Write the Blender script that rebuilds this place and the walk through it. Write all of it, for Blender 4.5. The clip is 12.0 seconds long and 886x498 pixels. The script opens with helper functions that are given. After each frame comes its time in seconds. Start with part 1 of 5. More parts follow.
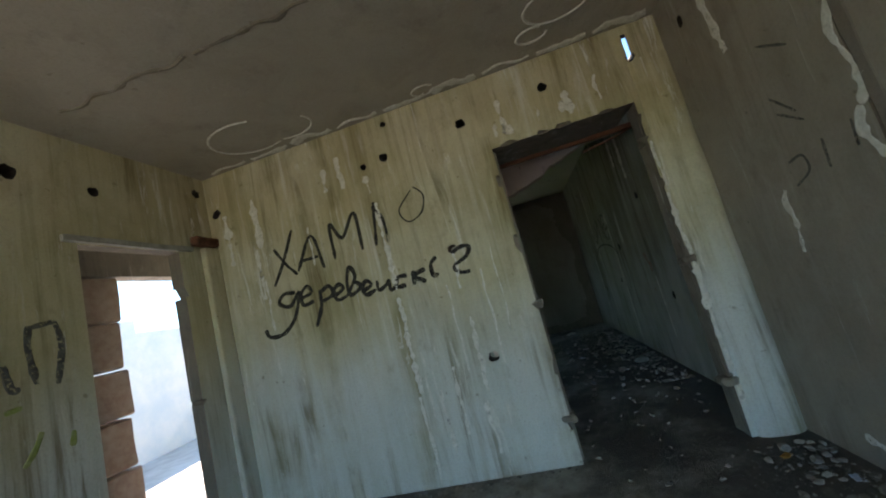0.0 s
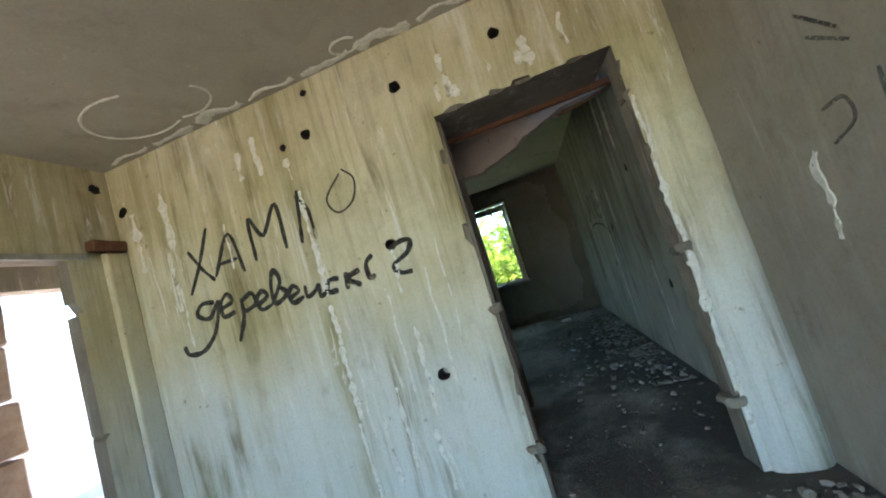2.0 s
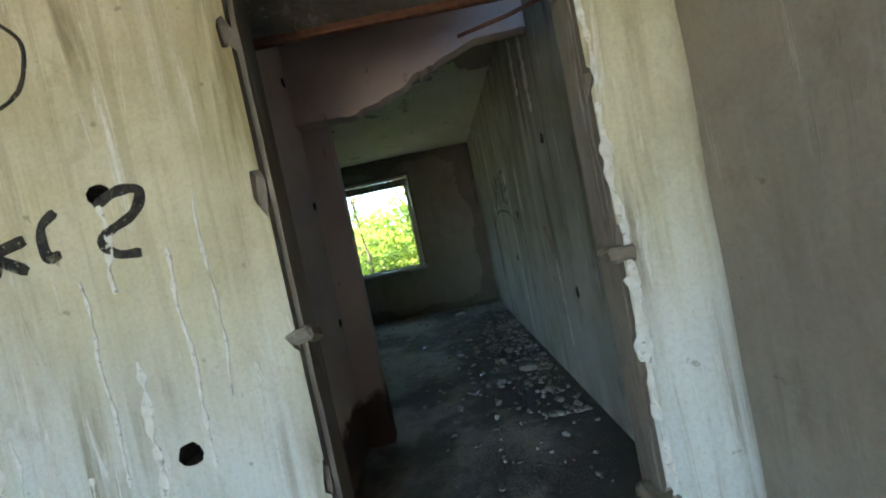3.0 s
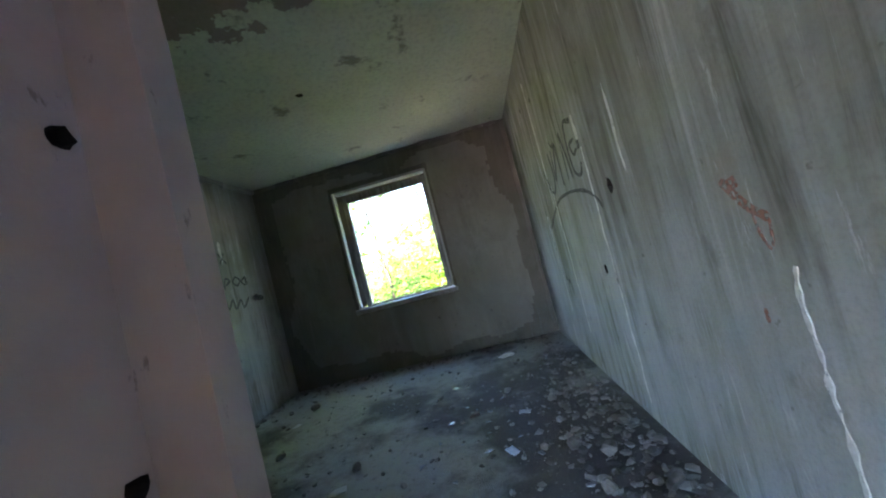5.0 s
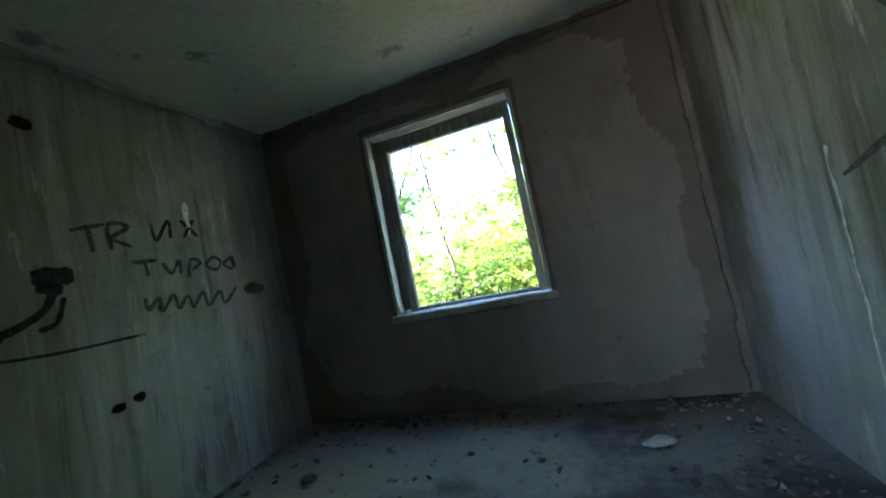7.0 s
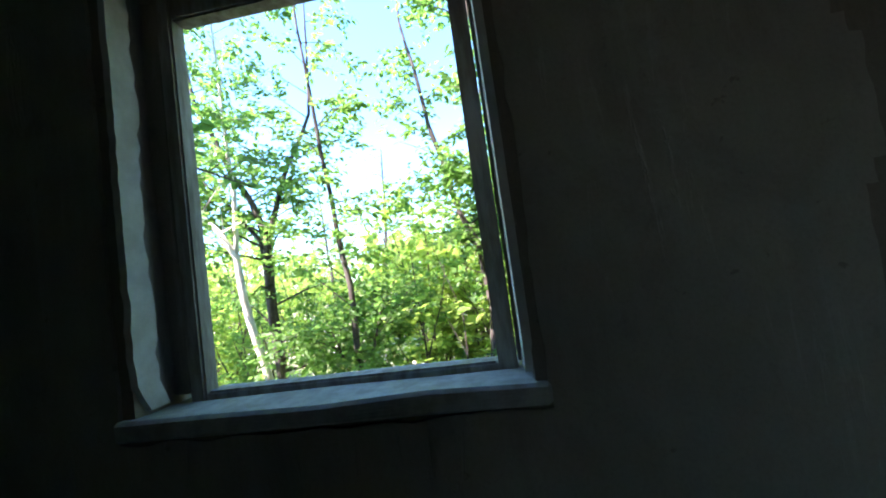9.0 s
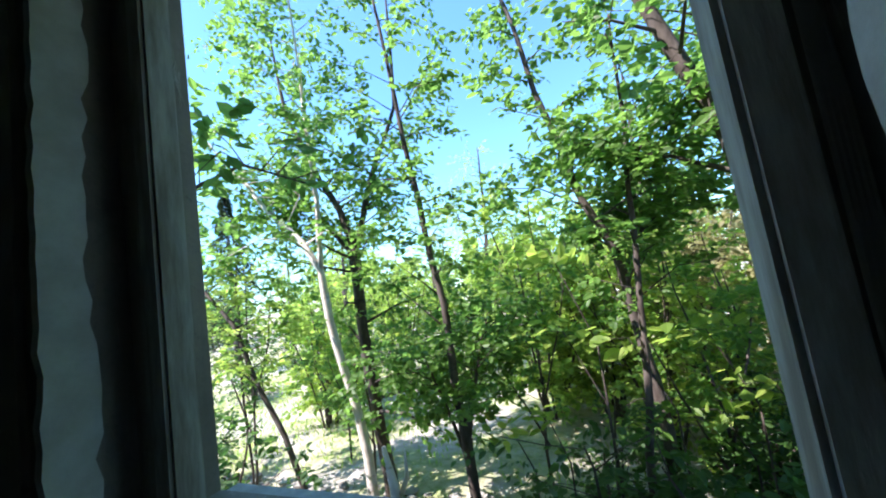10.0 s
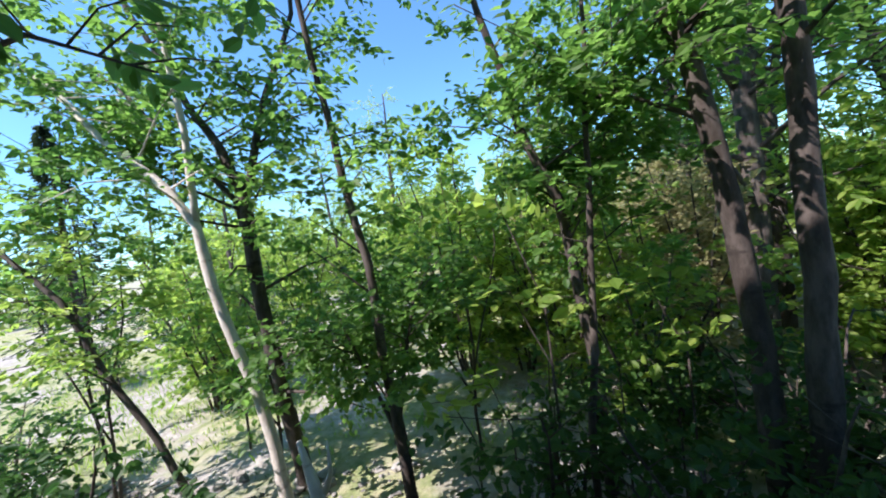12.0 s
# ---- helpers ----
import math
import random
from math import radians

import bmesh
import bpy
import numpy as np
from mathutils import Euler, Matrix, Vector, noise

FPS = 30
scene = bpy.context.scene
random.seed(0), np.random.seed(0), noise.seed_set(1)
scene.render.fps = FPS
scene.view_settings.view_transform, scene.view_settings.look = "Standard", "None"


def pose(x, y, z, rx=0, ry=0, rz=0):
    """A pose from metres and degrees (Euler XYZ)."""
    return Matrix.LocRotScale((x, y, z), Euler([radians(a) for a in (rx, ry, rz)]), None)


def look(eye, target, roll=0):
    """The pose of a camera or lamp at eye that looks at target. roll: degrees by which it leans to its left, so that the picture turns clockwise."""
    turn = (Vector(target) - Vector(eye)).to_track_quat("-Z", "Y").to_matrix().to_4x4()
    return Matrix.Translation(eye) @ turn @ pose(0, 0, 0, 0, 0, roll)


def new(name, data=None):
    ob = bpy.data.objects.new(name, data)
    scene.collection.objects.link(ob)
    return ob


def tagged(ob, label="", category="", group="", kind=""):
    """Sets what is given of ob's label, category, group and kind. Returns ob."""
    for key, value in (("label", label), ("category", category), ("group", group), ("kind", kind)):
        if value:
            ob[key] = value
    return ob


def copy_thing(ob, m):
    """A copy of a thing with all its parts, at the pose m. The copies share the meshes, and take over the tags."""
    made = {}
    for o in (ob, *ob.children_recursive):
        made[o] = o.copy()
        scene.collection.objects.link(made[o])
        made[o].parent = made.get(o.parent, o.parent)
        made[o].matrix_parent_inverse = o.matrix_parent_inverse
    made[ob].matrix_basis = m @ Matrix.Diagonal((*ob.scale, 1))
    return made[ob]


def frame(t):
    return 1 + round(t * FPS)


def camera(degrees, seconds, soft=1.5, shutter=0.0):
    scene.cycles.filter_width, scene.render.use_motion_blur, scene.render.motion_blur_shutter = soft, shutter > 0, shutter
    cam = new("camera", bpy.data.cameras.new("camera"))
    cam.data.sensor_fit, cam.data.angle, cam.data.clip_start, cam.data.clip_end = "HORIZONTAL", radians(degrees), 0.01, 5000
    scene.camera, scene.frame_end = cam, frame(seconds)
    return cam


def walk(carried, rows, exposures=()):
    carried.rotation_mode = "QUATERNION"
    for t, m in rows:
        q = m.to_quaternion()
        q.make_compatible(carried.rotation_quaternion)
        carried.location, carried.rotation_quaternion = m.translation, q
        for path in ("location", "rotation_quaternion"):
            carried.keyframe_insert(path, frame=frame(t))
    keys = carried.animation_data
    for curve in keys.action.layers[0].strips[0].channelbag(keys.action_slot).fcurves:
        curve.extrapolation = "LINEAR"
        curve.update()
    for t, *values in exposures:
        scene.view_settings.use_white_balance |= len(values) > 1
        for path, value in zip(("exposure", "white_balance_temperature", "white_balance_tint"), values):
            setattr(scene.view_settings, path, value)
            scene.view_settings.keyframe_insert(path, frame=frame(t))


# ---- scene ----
# ---------------------------------------------------------------- camera
cam = camera(101.4, 12.0, 2.0)
PATH = [
    (0, look((-0.059, -0.05, 1.219), (-0.418, 1.9, 1.477), -14.7)),
    (0.5, look((0.05, -0.003, 1.246), (0.259, 1.973, 1.473), -15.6)),
    (1, look((-0.002, 0.005, 1.297), (0.083, 1.973, 1.646), -10.2)),
    (1.5, look((0.11, 0.184, 1.217), (0.026, 2.181, 1.293), -13.7)),
    (2, look((0.254, 0.497, 1.25), (-0.17, 2.445, 1.413), -16.9)),
    (2.5, look((0.447, 0.882, 1.189), (0.004, 2.832, 1.157), -10.4)),
    (3, look((0.455, 1.414, 1.22), (0.462, 3.413, 1.153), -11.8)),
    (5, look((0.514, 2.98, 1.108), (0.334, 4.97, 1.193), -14.6)),
    (5.5, look((0.552, 3.394, 1.167), (0.347, 5.383, 1.107), -11.9)),
    (6, look((0.443, 3.809, 1.254), (0.112, 5.781, 1.292), -4.9)),
    (6.5, look((0.338, 4.29, 1.19), (-0.268, 6.193, 1.294), -10.8)),
    (8.5, pose(0.080, 5.943, 1.120, 92.04, 15.15, 15.16)),
    (9, pose(0.045, 6.405, 1.157, 93.29, 7.76, 6.84)),
    (9.5, pose(-0.05, 6.80, 1.148, 98.28, 7.65, 15.22)),
    (10, pose(-0.13, 7.10, 1.238, 96.09, 8.67, 23.0)),
    (10.5, pose(-0.31, 7.36, 1.260, 91.30, 11.86, 15.47)),
    (11, pose(-0.430, 7.418, 1.237, 90.90, 9.13, 10.50)),
    (11.5, pose(-0.434, 7.452, 1.245, 87.25, 7.79, 7.42)),
    (12, pose(-0.427, 7.437, 1.255, 86.99, 9.19, 7.20)),
]
EXPO = [(0, 2.2, 7200, 27), (0.5, 3.05, 7200, 27), (1, 3.6, 7200, 29), (1.5, 3.75, 7200, 29), (2, 3.5, 7200, 30), (3, 3.55, 7300, 33), (5, 4.95, 6600, 50), (6.5, 4.65, 6450, 47), (8.5, 3.15, 6300, 38), (9.5, 2.25, 6200, 28), (10, 1.65, 6100, 26), (10.5, 1.05, 6100, 26), (12, 0.95, 6100, 26)]
walk(cam, PATH, EXPO)

# ---------------------------------------------------------------- sky and sun
SUN_EL, SUN_AZ = 52, -125          # azimuth from +y towards +x
world = bpy.data.worlds.new("sky")
scene.world = world
world.use_nodes = True
wn = world.node_tree
sky = wn.nodes.new("ShaderNodeTexSky")
sky.sky_type, sky.sun_disc = "NISHITA", False
sky.ozone_density, sky.dust_density = 4.0, 0.3
sky.sun_elevation, sky.sun_rotation = radians(SUN_EL), radians(SUN_AZ)
wn.nodes["Background"].inputs["Strength"].default_value = 0.15
hue = wn.nodes.new("ShaderNodeMix")
hue.data_type, hue.blend_type = "RGBA", "MULTIPLY"
hue.inputs[0].default_value = 1.0
hue.inputs[7].default_value = (0.70, 1.05, 1.05, 1)
wn.links.new(sky.outputs[0], hue.inputs[6])
wn.links.new(hue.outputs[2], wn.nodes["Background"].inputs["Color"])
sun_data = bpy.data.lights.new("sun", "SUN")
sun_data.energy, sun_data.angle, sun_data.color = 5.0, radians(0.5), (1.0, 0.95, 0.86)
sun = new("sun", sun_data)
sd = Vector((math.sin(radians(SUN_AZ)) * math.cos(radians(SUN_EL)), math.cos(radians(SUN_AZ)) * math.cos(radians(SUN_EL)), math.sin(radians(SUN_EL))))
sun.matrix_world = look(sd * 30, (0, 0, 0))


# ---------------------------------------------------------------- materials
class Mat:
    """A principled material with short ways to add nodes."""

    def __init__(self, name, rough=0.9, metal=0.0, spec=0.3):
        self.m = bpy.data.materials.new(name)
        self.m.use_nodes = True
        self.t = self.m.node_tree
        self.b = self.t.nodes["Principled BSDF"]
        self.b.inputs["Roughness"].default_value = rough
        self.b.inputs["Metallic"].default_value = metal
        self.b.inputs["Specular IOR Level"].default_value = spec
        self.geo = self.t.nodes.new("ShaderNodeNewGeometry")
        self.pos = self.geo.outputs["Position"]

    def node(self, kind, **values):
        n = self.t.nodes.new(kind)
        for k, v in values.items():
            n.inputs[k].default_value = v
        return n

    def link(self, a, b):
        self.t.links.new(a, b)

    def coords(self, scale=(1, 1, 1), shift=(0, 0, 0)):
        n = self.t.nodes.new("ShaderNodeMapping")
        n.inputs["Scale"].default_value = scale
        n.inputs["Location"].default_value = shift
        self.link(self.pos, n.inputs["Vector"])
        return n.outputs[0]

    def noise(self, size, detail=6, rough=0.6, stretch=(1, 1, 1), shift=(0, 0, 0), warp=0.0):
        n = self.node("ShaderNodeTexNoise", Scale=size, Detail=detail, Roughness=rough, Distortion=warp)
        self.link(self.coords(stretch, shift), n.inputs["Vector"])
        return n.outputs["Fac"]

    def ramp(self, fac, lo, hi, a=0.0, b=1.0):
        n = self.node("ShaderNodeMapRange")
        n.interpolation_type = "SMOOTHSTEP"
        n.inputs["From Min"].default_value, n.inputs["From Max"].default_value = lo, hi
        n.inputs["To Min"].default_value, n.inputs["To Max"].default_value = a, b
        self.link(fac, n.inputs["Value"])
        return n.outputs[0]

    def mul(self, a, b, op="MULTIPLY"):
        n = self.t.nodes.new("ShaderNodeMath")
        n.operation = op
        for i, v in enumerate((a, b)):
            if isinstance(v, (int, float)):
                n.inputs[i].default_value = v
            else:
                self.link(v, n.inputs[i])
        return n.outputs[0]

    def axis(self, i):
        n = self.t.nodes.new("ShaderNodeSeparateXYZ")
        self.link(self.pos, n.inputs[0])
        return n.outputs[i]

    def mix(self, fac, a, b):
        n = self.t.nodes.new("ShaderNodeMix")
        n.data_type = "RGBA"
        for sock, v in ((n.inputs[0], fac), (n.inputs[6], a), (n.inputs[7], b)):
            if isinstance(v, tuple):
                sock.default_value = (*v, 1)
            elif isinstance(v, (int, float)):
                sock.default_value = v
            else:
                self.link(v, sock)
        return n.outputs[2]

    def colour(self, c):
        if isinstance(c, tuple):
            self.b.inputs["Base Color"].default_value = (*c, 1)
        else:
            self.link(c, self.b.inputs["Base Color"])
        return self

    def bump(self, height, strength=0.4, depth=0.01):
        n = self.node("ShaderNodeBump", Strength=strength, Distance=depth)
        self.link(height, n.inputs["Height"])
        self.link(n.outputs[0], self.b.inputs["Normal"])
        return self


def concrete(name, base, dark, pale, streak=0.6, crust=0.5, lime=(0.78, 0.77, 0.72), moss=0.0, pale_low=0.0):
    """Bare old wall: cloudy tone, soft vertical run marks, lime crust runs, fine grain."""
    k = Mat(name, 0.92)
    cloud = k.noise(1.3, 6, 0.65)
    patch = k.noise(3.1, 7, 0.7, (1, 1, 0.6), (4, 9, 1), warp=0.8)
    runs = k.noise(3.4, 6, 0.72, (2.4, 2.4, 0.16), warp=0.7)
    wide = k.noise(1.7, 4, 0.6, (2.2, 2.2, 0.2), (7, 3, 5), warp=0.5)
    fine = k.noise(80, 4, 0.6)
    blot = k.noise(4.5, 6, 0.7, (1, 1, 0.7), (1, 8, 3))
    breaks = k.ramp(k.noise(1.5, 4, 0.6, (1, 1, 0.8), (6, 6, 2)), 0.36, 0.62)
    c = k.mix(k.ramp(cloud, 0.3, 0.72), base, pale)
    half = tuple(0.5 * v + 0.5 * d for v, d in zip(base, dark))
    c = k.mix(k.mul(k.ramp(patch, 0.46, 0.66), 0.35), c, half)
    # paler, cooler tone towards the bottom, with an uneven upper limit
    if pale_low:
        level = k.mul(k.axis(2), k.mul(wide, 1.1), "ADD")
        c = k.mix(k.mul(k.ramp(level, 2.0, 1.2), 0.85 * pale_low), c, (0.70, 0.73, 0.72))
    c = k.mix(k.mul(k.mul(k.ramp(wide, 0.46, 0.64), streak * 0.75), breaks), c, half)
    c = k.mix(k.mul(k.mul(k.ramp(runs, 0.48, 0.68), streak), breaks), c, dark)
    thin = k.noise(8.5, 4, 0.65, (2.4, 2.4, 0.09), (3, 5, 8), warp=0.4)
    c = k.mix(k.mul(k.mul(k.ramp(thin, 0.5, 0.66), streak * 0.45), k.ramp(k.mul(k.axis(2), cloud, "ADD"), 1.2, 2.2, 0.35, 1.0)), c, half)
    c = k.mix(k.mul(k.mul(k.ramp(runs, 0.45, 0.33), crust * 0.7), breaks), c, lime)
    c = k.mix(k.ramp(blot, 0.57, 0.72, 0, 0.35), c, dark)
    if moss:
        c = k.mix(k.mul(k.ramp(k.noise(2.1, 4, 0.6, (1, 1, 0.5), (3, 1, 4)), 0.45, 0.7), moss), c, (0.24, 0.25, 0.09))
    lr = k.noise(6.0, 6, 0.75, (2.2, 2.2, 0.24), (5, 2, 1), warp=1.0)
    lm = k.mul(k.ramp(lr, 0.57, 0.66), k.ramp(k.noise(1.6, 3, 0.5, shift=(9, 4, 2)), 0.42, 0.6))
    c = k.mix(k.mul(lm, crust), c, lime)
    spots = k.ramp(k.noise(17, 3, 0.5, shift=(2, 7, 1)), 0.7, 0.75)
    c = k.mix(k.mul(spots, 0.5), c, dark)
    c = k.mix(k.ramp(fine, 0.4, 0.8, 0.0, 0.2), c, dark)
    k.colour(c)
    h = k.mul(k.mul(blot, 0.5), k.mul(lm, 0.8), "ADD")
    k.bump(k.mul(h, k.mul(fine, 0.15), "ADD"), 0.45, 0.012)
    return k


M_GRAF = concrete("ochre_wall_plaster", (0.56, 0.50, 0.30), (0.20, 0.155, 0.08), (0.70, 0.66, 0.50), 0.85, 1.0, moss=0.15, pale_low=1.0).m
M_SIDE = concrete("grey_wall_concrete", (0.33, 0.29, 0.235), (0.15, 0.125, 0.1), (0.40, 0.36, 0.30), 0.35, 0.25).m
M_ROOM = concrete("pale_wall_plaster", (0.35, 0.34, 0.27), (0.13, 0.12, 0.09), (0.46, 0.46, 0.42), 1.0, 0.6, moss=0.3, pale_low=0.45).m
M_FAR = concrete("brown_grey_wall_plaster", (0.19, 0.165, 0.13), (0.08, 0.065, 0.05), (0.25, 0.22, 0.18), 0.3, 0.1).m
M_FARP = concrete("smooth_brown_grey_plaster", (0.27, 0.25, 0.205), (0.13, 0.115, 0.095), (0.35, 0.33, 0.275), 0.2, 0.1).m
M_CRUST = concrete("flaking_whitewash_crust", (0.36, 0.36, 0.31), (0.16, 0.14, 0.1), (0.5, 0.5, 0.45), 0.3, 0.5).m
M_CEIL1 = concrete("grey_ceiling_concrete", (0.40, 0.36, 0.30), (0.2, 0.17, 0.14), (0.46, 0.42, 0.36), 0.0, 0.1).m
M_OUT = concrete("outer_wall_render", (0.5, 0.49, 0.45), (0.25, 0.24, 0.2), (0.58, 0.57, 0.53), 0.5, 0.2).m
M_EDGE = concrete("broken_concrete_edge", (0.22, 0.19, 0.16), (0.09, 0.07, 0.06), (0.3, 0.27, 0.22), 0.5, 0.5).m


def make_pink():
    k = Mat("pink_painted_plaster", 0.85)
    c = k.mix(k.ramp(k.noise(2, 5), 0.3, 0.7), (0.56, 0.45, 0.40), (0.66, 0.55, 0.49))
    c = k.mix(k.ramp(k.noise(9, 5, 0.7, (1, 1, 0.5)), 0.62, 0.7, 0, 0.6), c, (0.22, 0.15, 0.12))
    low = k.ramp(k.mul(k.axis(2), k.mul(k.noise(6, 4), 0.3), "SUBTRACT"), 0.12, 0.22, 1, 0)
    c = k.mix(low, c, (0.12, 0.07, 0.05))
    k.colour(c)
    k.bump(k.noise(30, 5), 0.4, 0.006)
    return k.m


M_PINK = make_pink()


def make_ceil2():
    k = Mat("green_grey_ceiling_paint", 0.9)
    c = k.mix(k.ramp(k.noise(1.2, 5), 0.35, 0.7), (0.66, 0.69, 0.55), (0.76, 0.78, 0.66))
    edge = k.mul(k.mul(k.noise(3.2, 5, 0.6), 1.6), k.axis(1), "SUBTRACT")
    c = k.mix(k.ramp(edge, -3.92, -3.88), c, (0.38, 0.30, 0.26))
    c = k.mix(k.ramp(k.noise(2.6, 6, 0.65, shift=(4, 2, 0)), 0.6, 0.68, 0, 0.7), c, (0.20, 0.17, 0.13))
    c = k.mix(k.ramp(k.noise(30, 4), 0.4, 0.8, 0, 0.3), c, (0.2, 0.19, 0.14))
    k.colour(c)
    k.bump(k.mul(k.ramp(edge, -3.92, -3.88), k.noise(25, 4), "ADD"), 0.4, 0.006)
    return k.m


M_CEIL2 = make_ceil2()


def make_floor():
    k = Mat("dirty_concrete_floor", 0.75, spec=0.4)
    dirt = k.noise(1.1, 7, 0.65)
    # more dirt towards +x; near the window a pool of daylight is painted in
    heap_and_pool = k.mul(k.ramp(k.axis(0), -0.5, 0.9, 0.0, 0.12), k.ramp(k.axis(1), 6.2, 7.1, 0.0, -0.14), "ADD")
    c = k.mix(k.ramp(k.mul(dirt, heap_and_pool, "ADD"), 0.44, 0.62), (0.36, 0.355, 0.30), (0.115, 0.10, 0.085))
    c = k.mix(k.ramp(k.noise(16, 6, 0.75), 0.5, 0.75, 0, 0.6), c, (0.06, 0.052, 0.044))
    c = k.mix(k.ramp(k.noise(55, 3, 0.6), 0.64, 0.72, 0, 0.8), c, (0.40, 0.38, 0.34))
    k.colour(c)
    k.bump(k.mul(k.noise(40, 6, 0.75), dirt, "ADD"), 0.8, 0.02)
    return k.m


M_FLOOR = make_floor()


def plain(name, a, b, rough=0.85, size=9.0, spec=0.3, metal=0.0, stretch=(1, 1, 1), per_piece=0.0):
    k = Mat(name, rough, metal, spec)
    f = k.noise(size, 6, 0.65, stretch)
    c = k.mix(k.ramp(f, 0.3, 0.7), a, b)
    if per_piece:
        c = k.mix(k.mul(k.geo.outputs["Random Per Island"], per_piece), c, tuple(v * 0.3 for v in a))
    k.colour(c)
    k.bump(f, 0.5, 0.006)
    return k.m


M_LIME = plain("white_lime_crust", (0.62, 0.60, 0.54), (0.80, 0.79, 0.75), 0.9, 40)


def flaky(name, a, b, cover, size):
    """A thin coat, worn through in spots."""
    k = Mat(name, 0.85)
    k.colour(k.mix(k.ramp(k.noise(25, 5), 0.3, 0.7), a, b))
    gap = k.mul(k.ramp(k.noise(size, 5, 0.7), cover - 0.06, cover + 0.06), k.ramp(k.noise(6, 4, 0.6), 0.24, 0.4))
    k.link(gap, k.b.inputs["Alpha"])
    return k.m


M_RUN = flaky("thin_white_lime_run", (0.66, 0.64, 0.58), (0.84, 0.83, 0.79), 0.36, 60)
M_SPRAY = flaky("black_spray_paint", (0.02, 0.02, 0.022), (0.06, 0.058, 0.05), 0.36, 90)
M_SPRAY2 = flaky("thin_dark_spray_paint", (0.05, 0.05, 0.05), (0.12, 0.115, 0.105), 0.42, 80)
M_TAR = plain("black_tar_paint", (0.02, 0.02, 0.022), (0.05, 0.05, 0.05), 0.6, 20)
M_FADED = flaky("faded_black_spray_paint", (0.08, 0.08, 0.075), (0.17, 0.165, 0.15), 0.43, 60)
M_RED = flaky("faded_red_paint", (0.36, 0.16, 0.11), (0.44, 0.26, 0.2), 0.46, 60)
M_GREEN = plain("yellow_green_paint", (0.3, 0.36, 0.08), (0.38, 0.4, 0.2), 0.85, 20)
M_RUST = plain("rusty_iron", (0.10, 0.045, 0.03), (0.2, 0.09, 0.05), 0.85, 30)
M_WOODP = plain("weathered_painted_window_wood", (0.42, 0.40, 0.36), (0.20, 0.17, 0.14), 0.75, 7, stretch=(3, 3, 0.5))
M_SILL = plain("chipped_concrete_sill", (0.46, 0.46, 0.43), (0.30, 0.29, 0.26), 0.85, 14)
M_REVEAL = plain("flaking_white_reveal_plaster", (0.62, 0.62, 0.58), (0.48, 0.47, 0.42), 0.9, 10)
# near-black colour that puts the shade of deep tie holes into their walls
M_HOLE_SHADE = plain("tie_hole_painted_shade", (0.035, 0.03, 0.026), (0.06, 0.052, 0.045), 0.95, 30)
M_STONE = plain("rubble_pieces", (0.30, 0.28, 0.24), (0.42, 0.40, 0.36), 0.9, 18, per_piece=0.9)
M_BRICK = plain("old_brick", (0.40, 0.30, 0.24), (0.30, 0.2, 0.16), 0.9, 14)
M_BLUEWALL = plain("pale_blue_whitewash", (0.55, 0.66, 0.72), (0.72, 0.76, 0.76), 0.9, 2)
M_SLAB = plain("sunlit_pale_concrete", (0.52, 0.51, 0.47), (0.38, 0.37, 0.33), 0.9, 3)
M_HOUSE = plain("pale_far_render", (0.6, 0.55, 0.5), (0.66, 0.62, 0.58), 0.9, 2)


def make_glass():
    k = Mat("broken_glass", 0.08, spec=0.6).colour((0.75, 0.85, 0.88))
    k.b.inputs["Transmission Weight"].default_value = 0.6
    return k.m


M_GLASS = make_glass()


def make_leaf(name, a, b, glow):
    k = Mat(name, 0.5, spec=0.35)
    rnd = k.geo.outputs["Random Per Island"]
    c = k.mix(rnd, a, b)
    k.colour(c)
    tr = k.node("ShaderNodeBsdfTranslucent")
    k.link(k.mix(rnd, tuple(v * glow for v in a), tuple(v * glow * 1.2 for v in b)), tr.inputs["Color"])
    add = k.t.nodes.new("ShaderNodeMixShader")
    add.inputs[0].default_value = 0.45
    k.link(k.b.outputs[0], add.inputs[1])
    k.link(tr.outputs[0], add.inputs[2])
    k.link(add.outputs[0], k.t.nodes["Material Output"].inputs["Surface"])
    return k.m


M_LEAF = make_leaf("green_leaves", (0.05, 0.112, 0.02), (0.10, 0.19, 0.035), 2.9)
M_LEAF2 = make_leaf("yellow_green_leaves", (0.11, 0.19, 0.03), (0.21, 0.28, 0.05), 2.9)
# leaf green darkened to carry the shade under the trees
M_LEAF3 = make_leaf("shade_darkened_green_leaves", (0.025, 0.07, 0.016), (0.05, 0.11, 0.022), 2.2)
M_DRY = make_leaf("dry_straw_green_leaves", (0.16, 0.17, 0.06), (0.34, 0.31, 0.16), 1.8)
M_NEEDLE = make_leaf("dark_needles", (0.025, 0.05, 0.02), (0.04, 0.07, 0.03), 1.0)


def make_bark(name, a, b, c2):
    k = Mat(name, 0.9, spec=0.2)
    f = k.noise(14, 6, 0.7, (1, 1, 0.35))
    c = k.mix(k.ramp(f, 0.35, 0.65), a, b)
    c = k.mix(k.ramp(k.noise(5, 4, 0.6, (1, 1, 3)), 0.6, 0.7, 0, 0.7), c, c2)
    k.colour(c)
    k.bump(f, 0.8, 0.01)
    return k.m


M_BARK = make_bark("grey_brown_bark", (0.055, 0.044, 0.036), (0.12, 0.10, 0.085), (0.03, 0.025, 0.02))
M_BARKP = make_bark("pale_smooth_bark", (0.58, 0.52, 0.44), (0.70, 0.64, 0.55), (0.38, 0.30, 0.23))


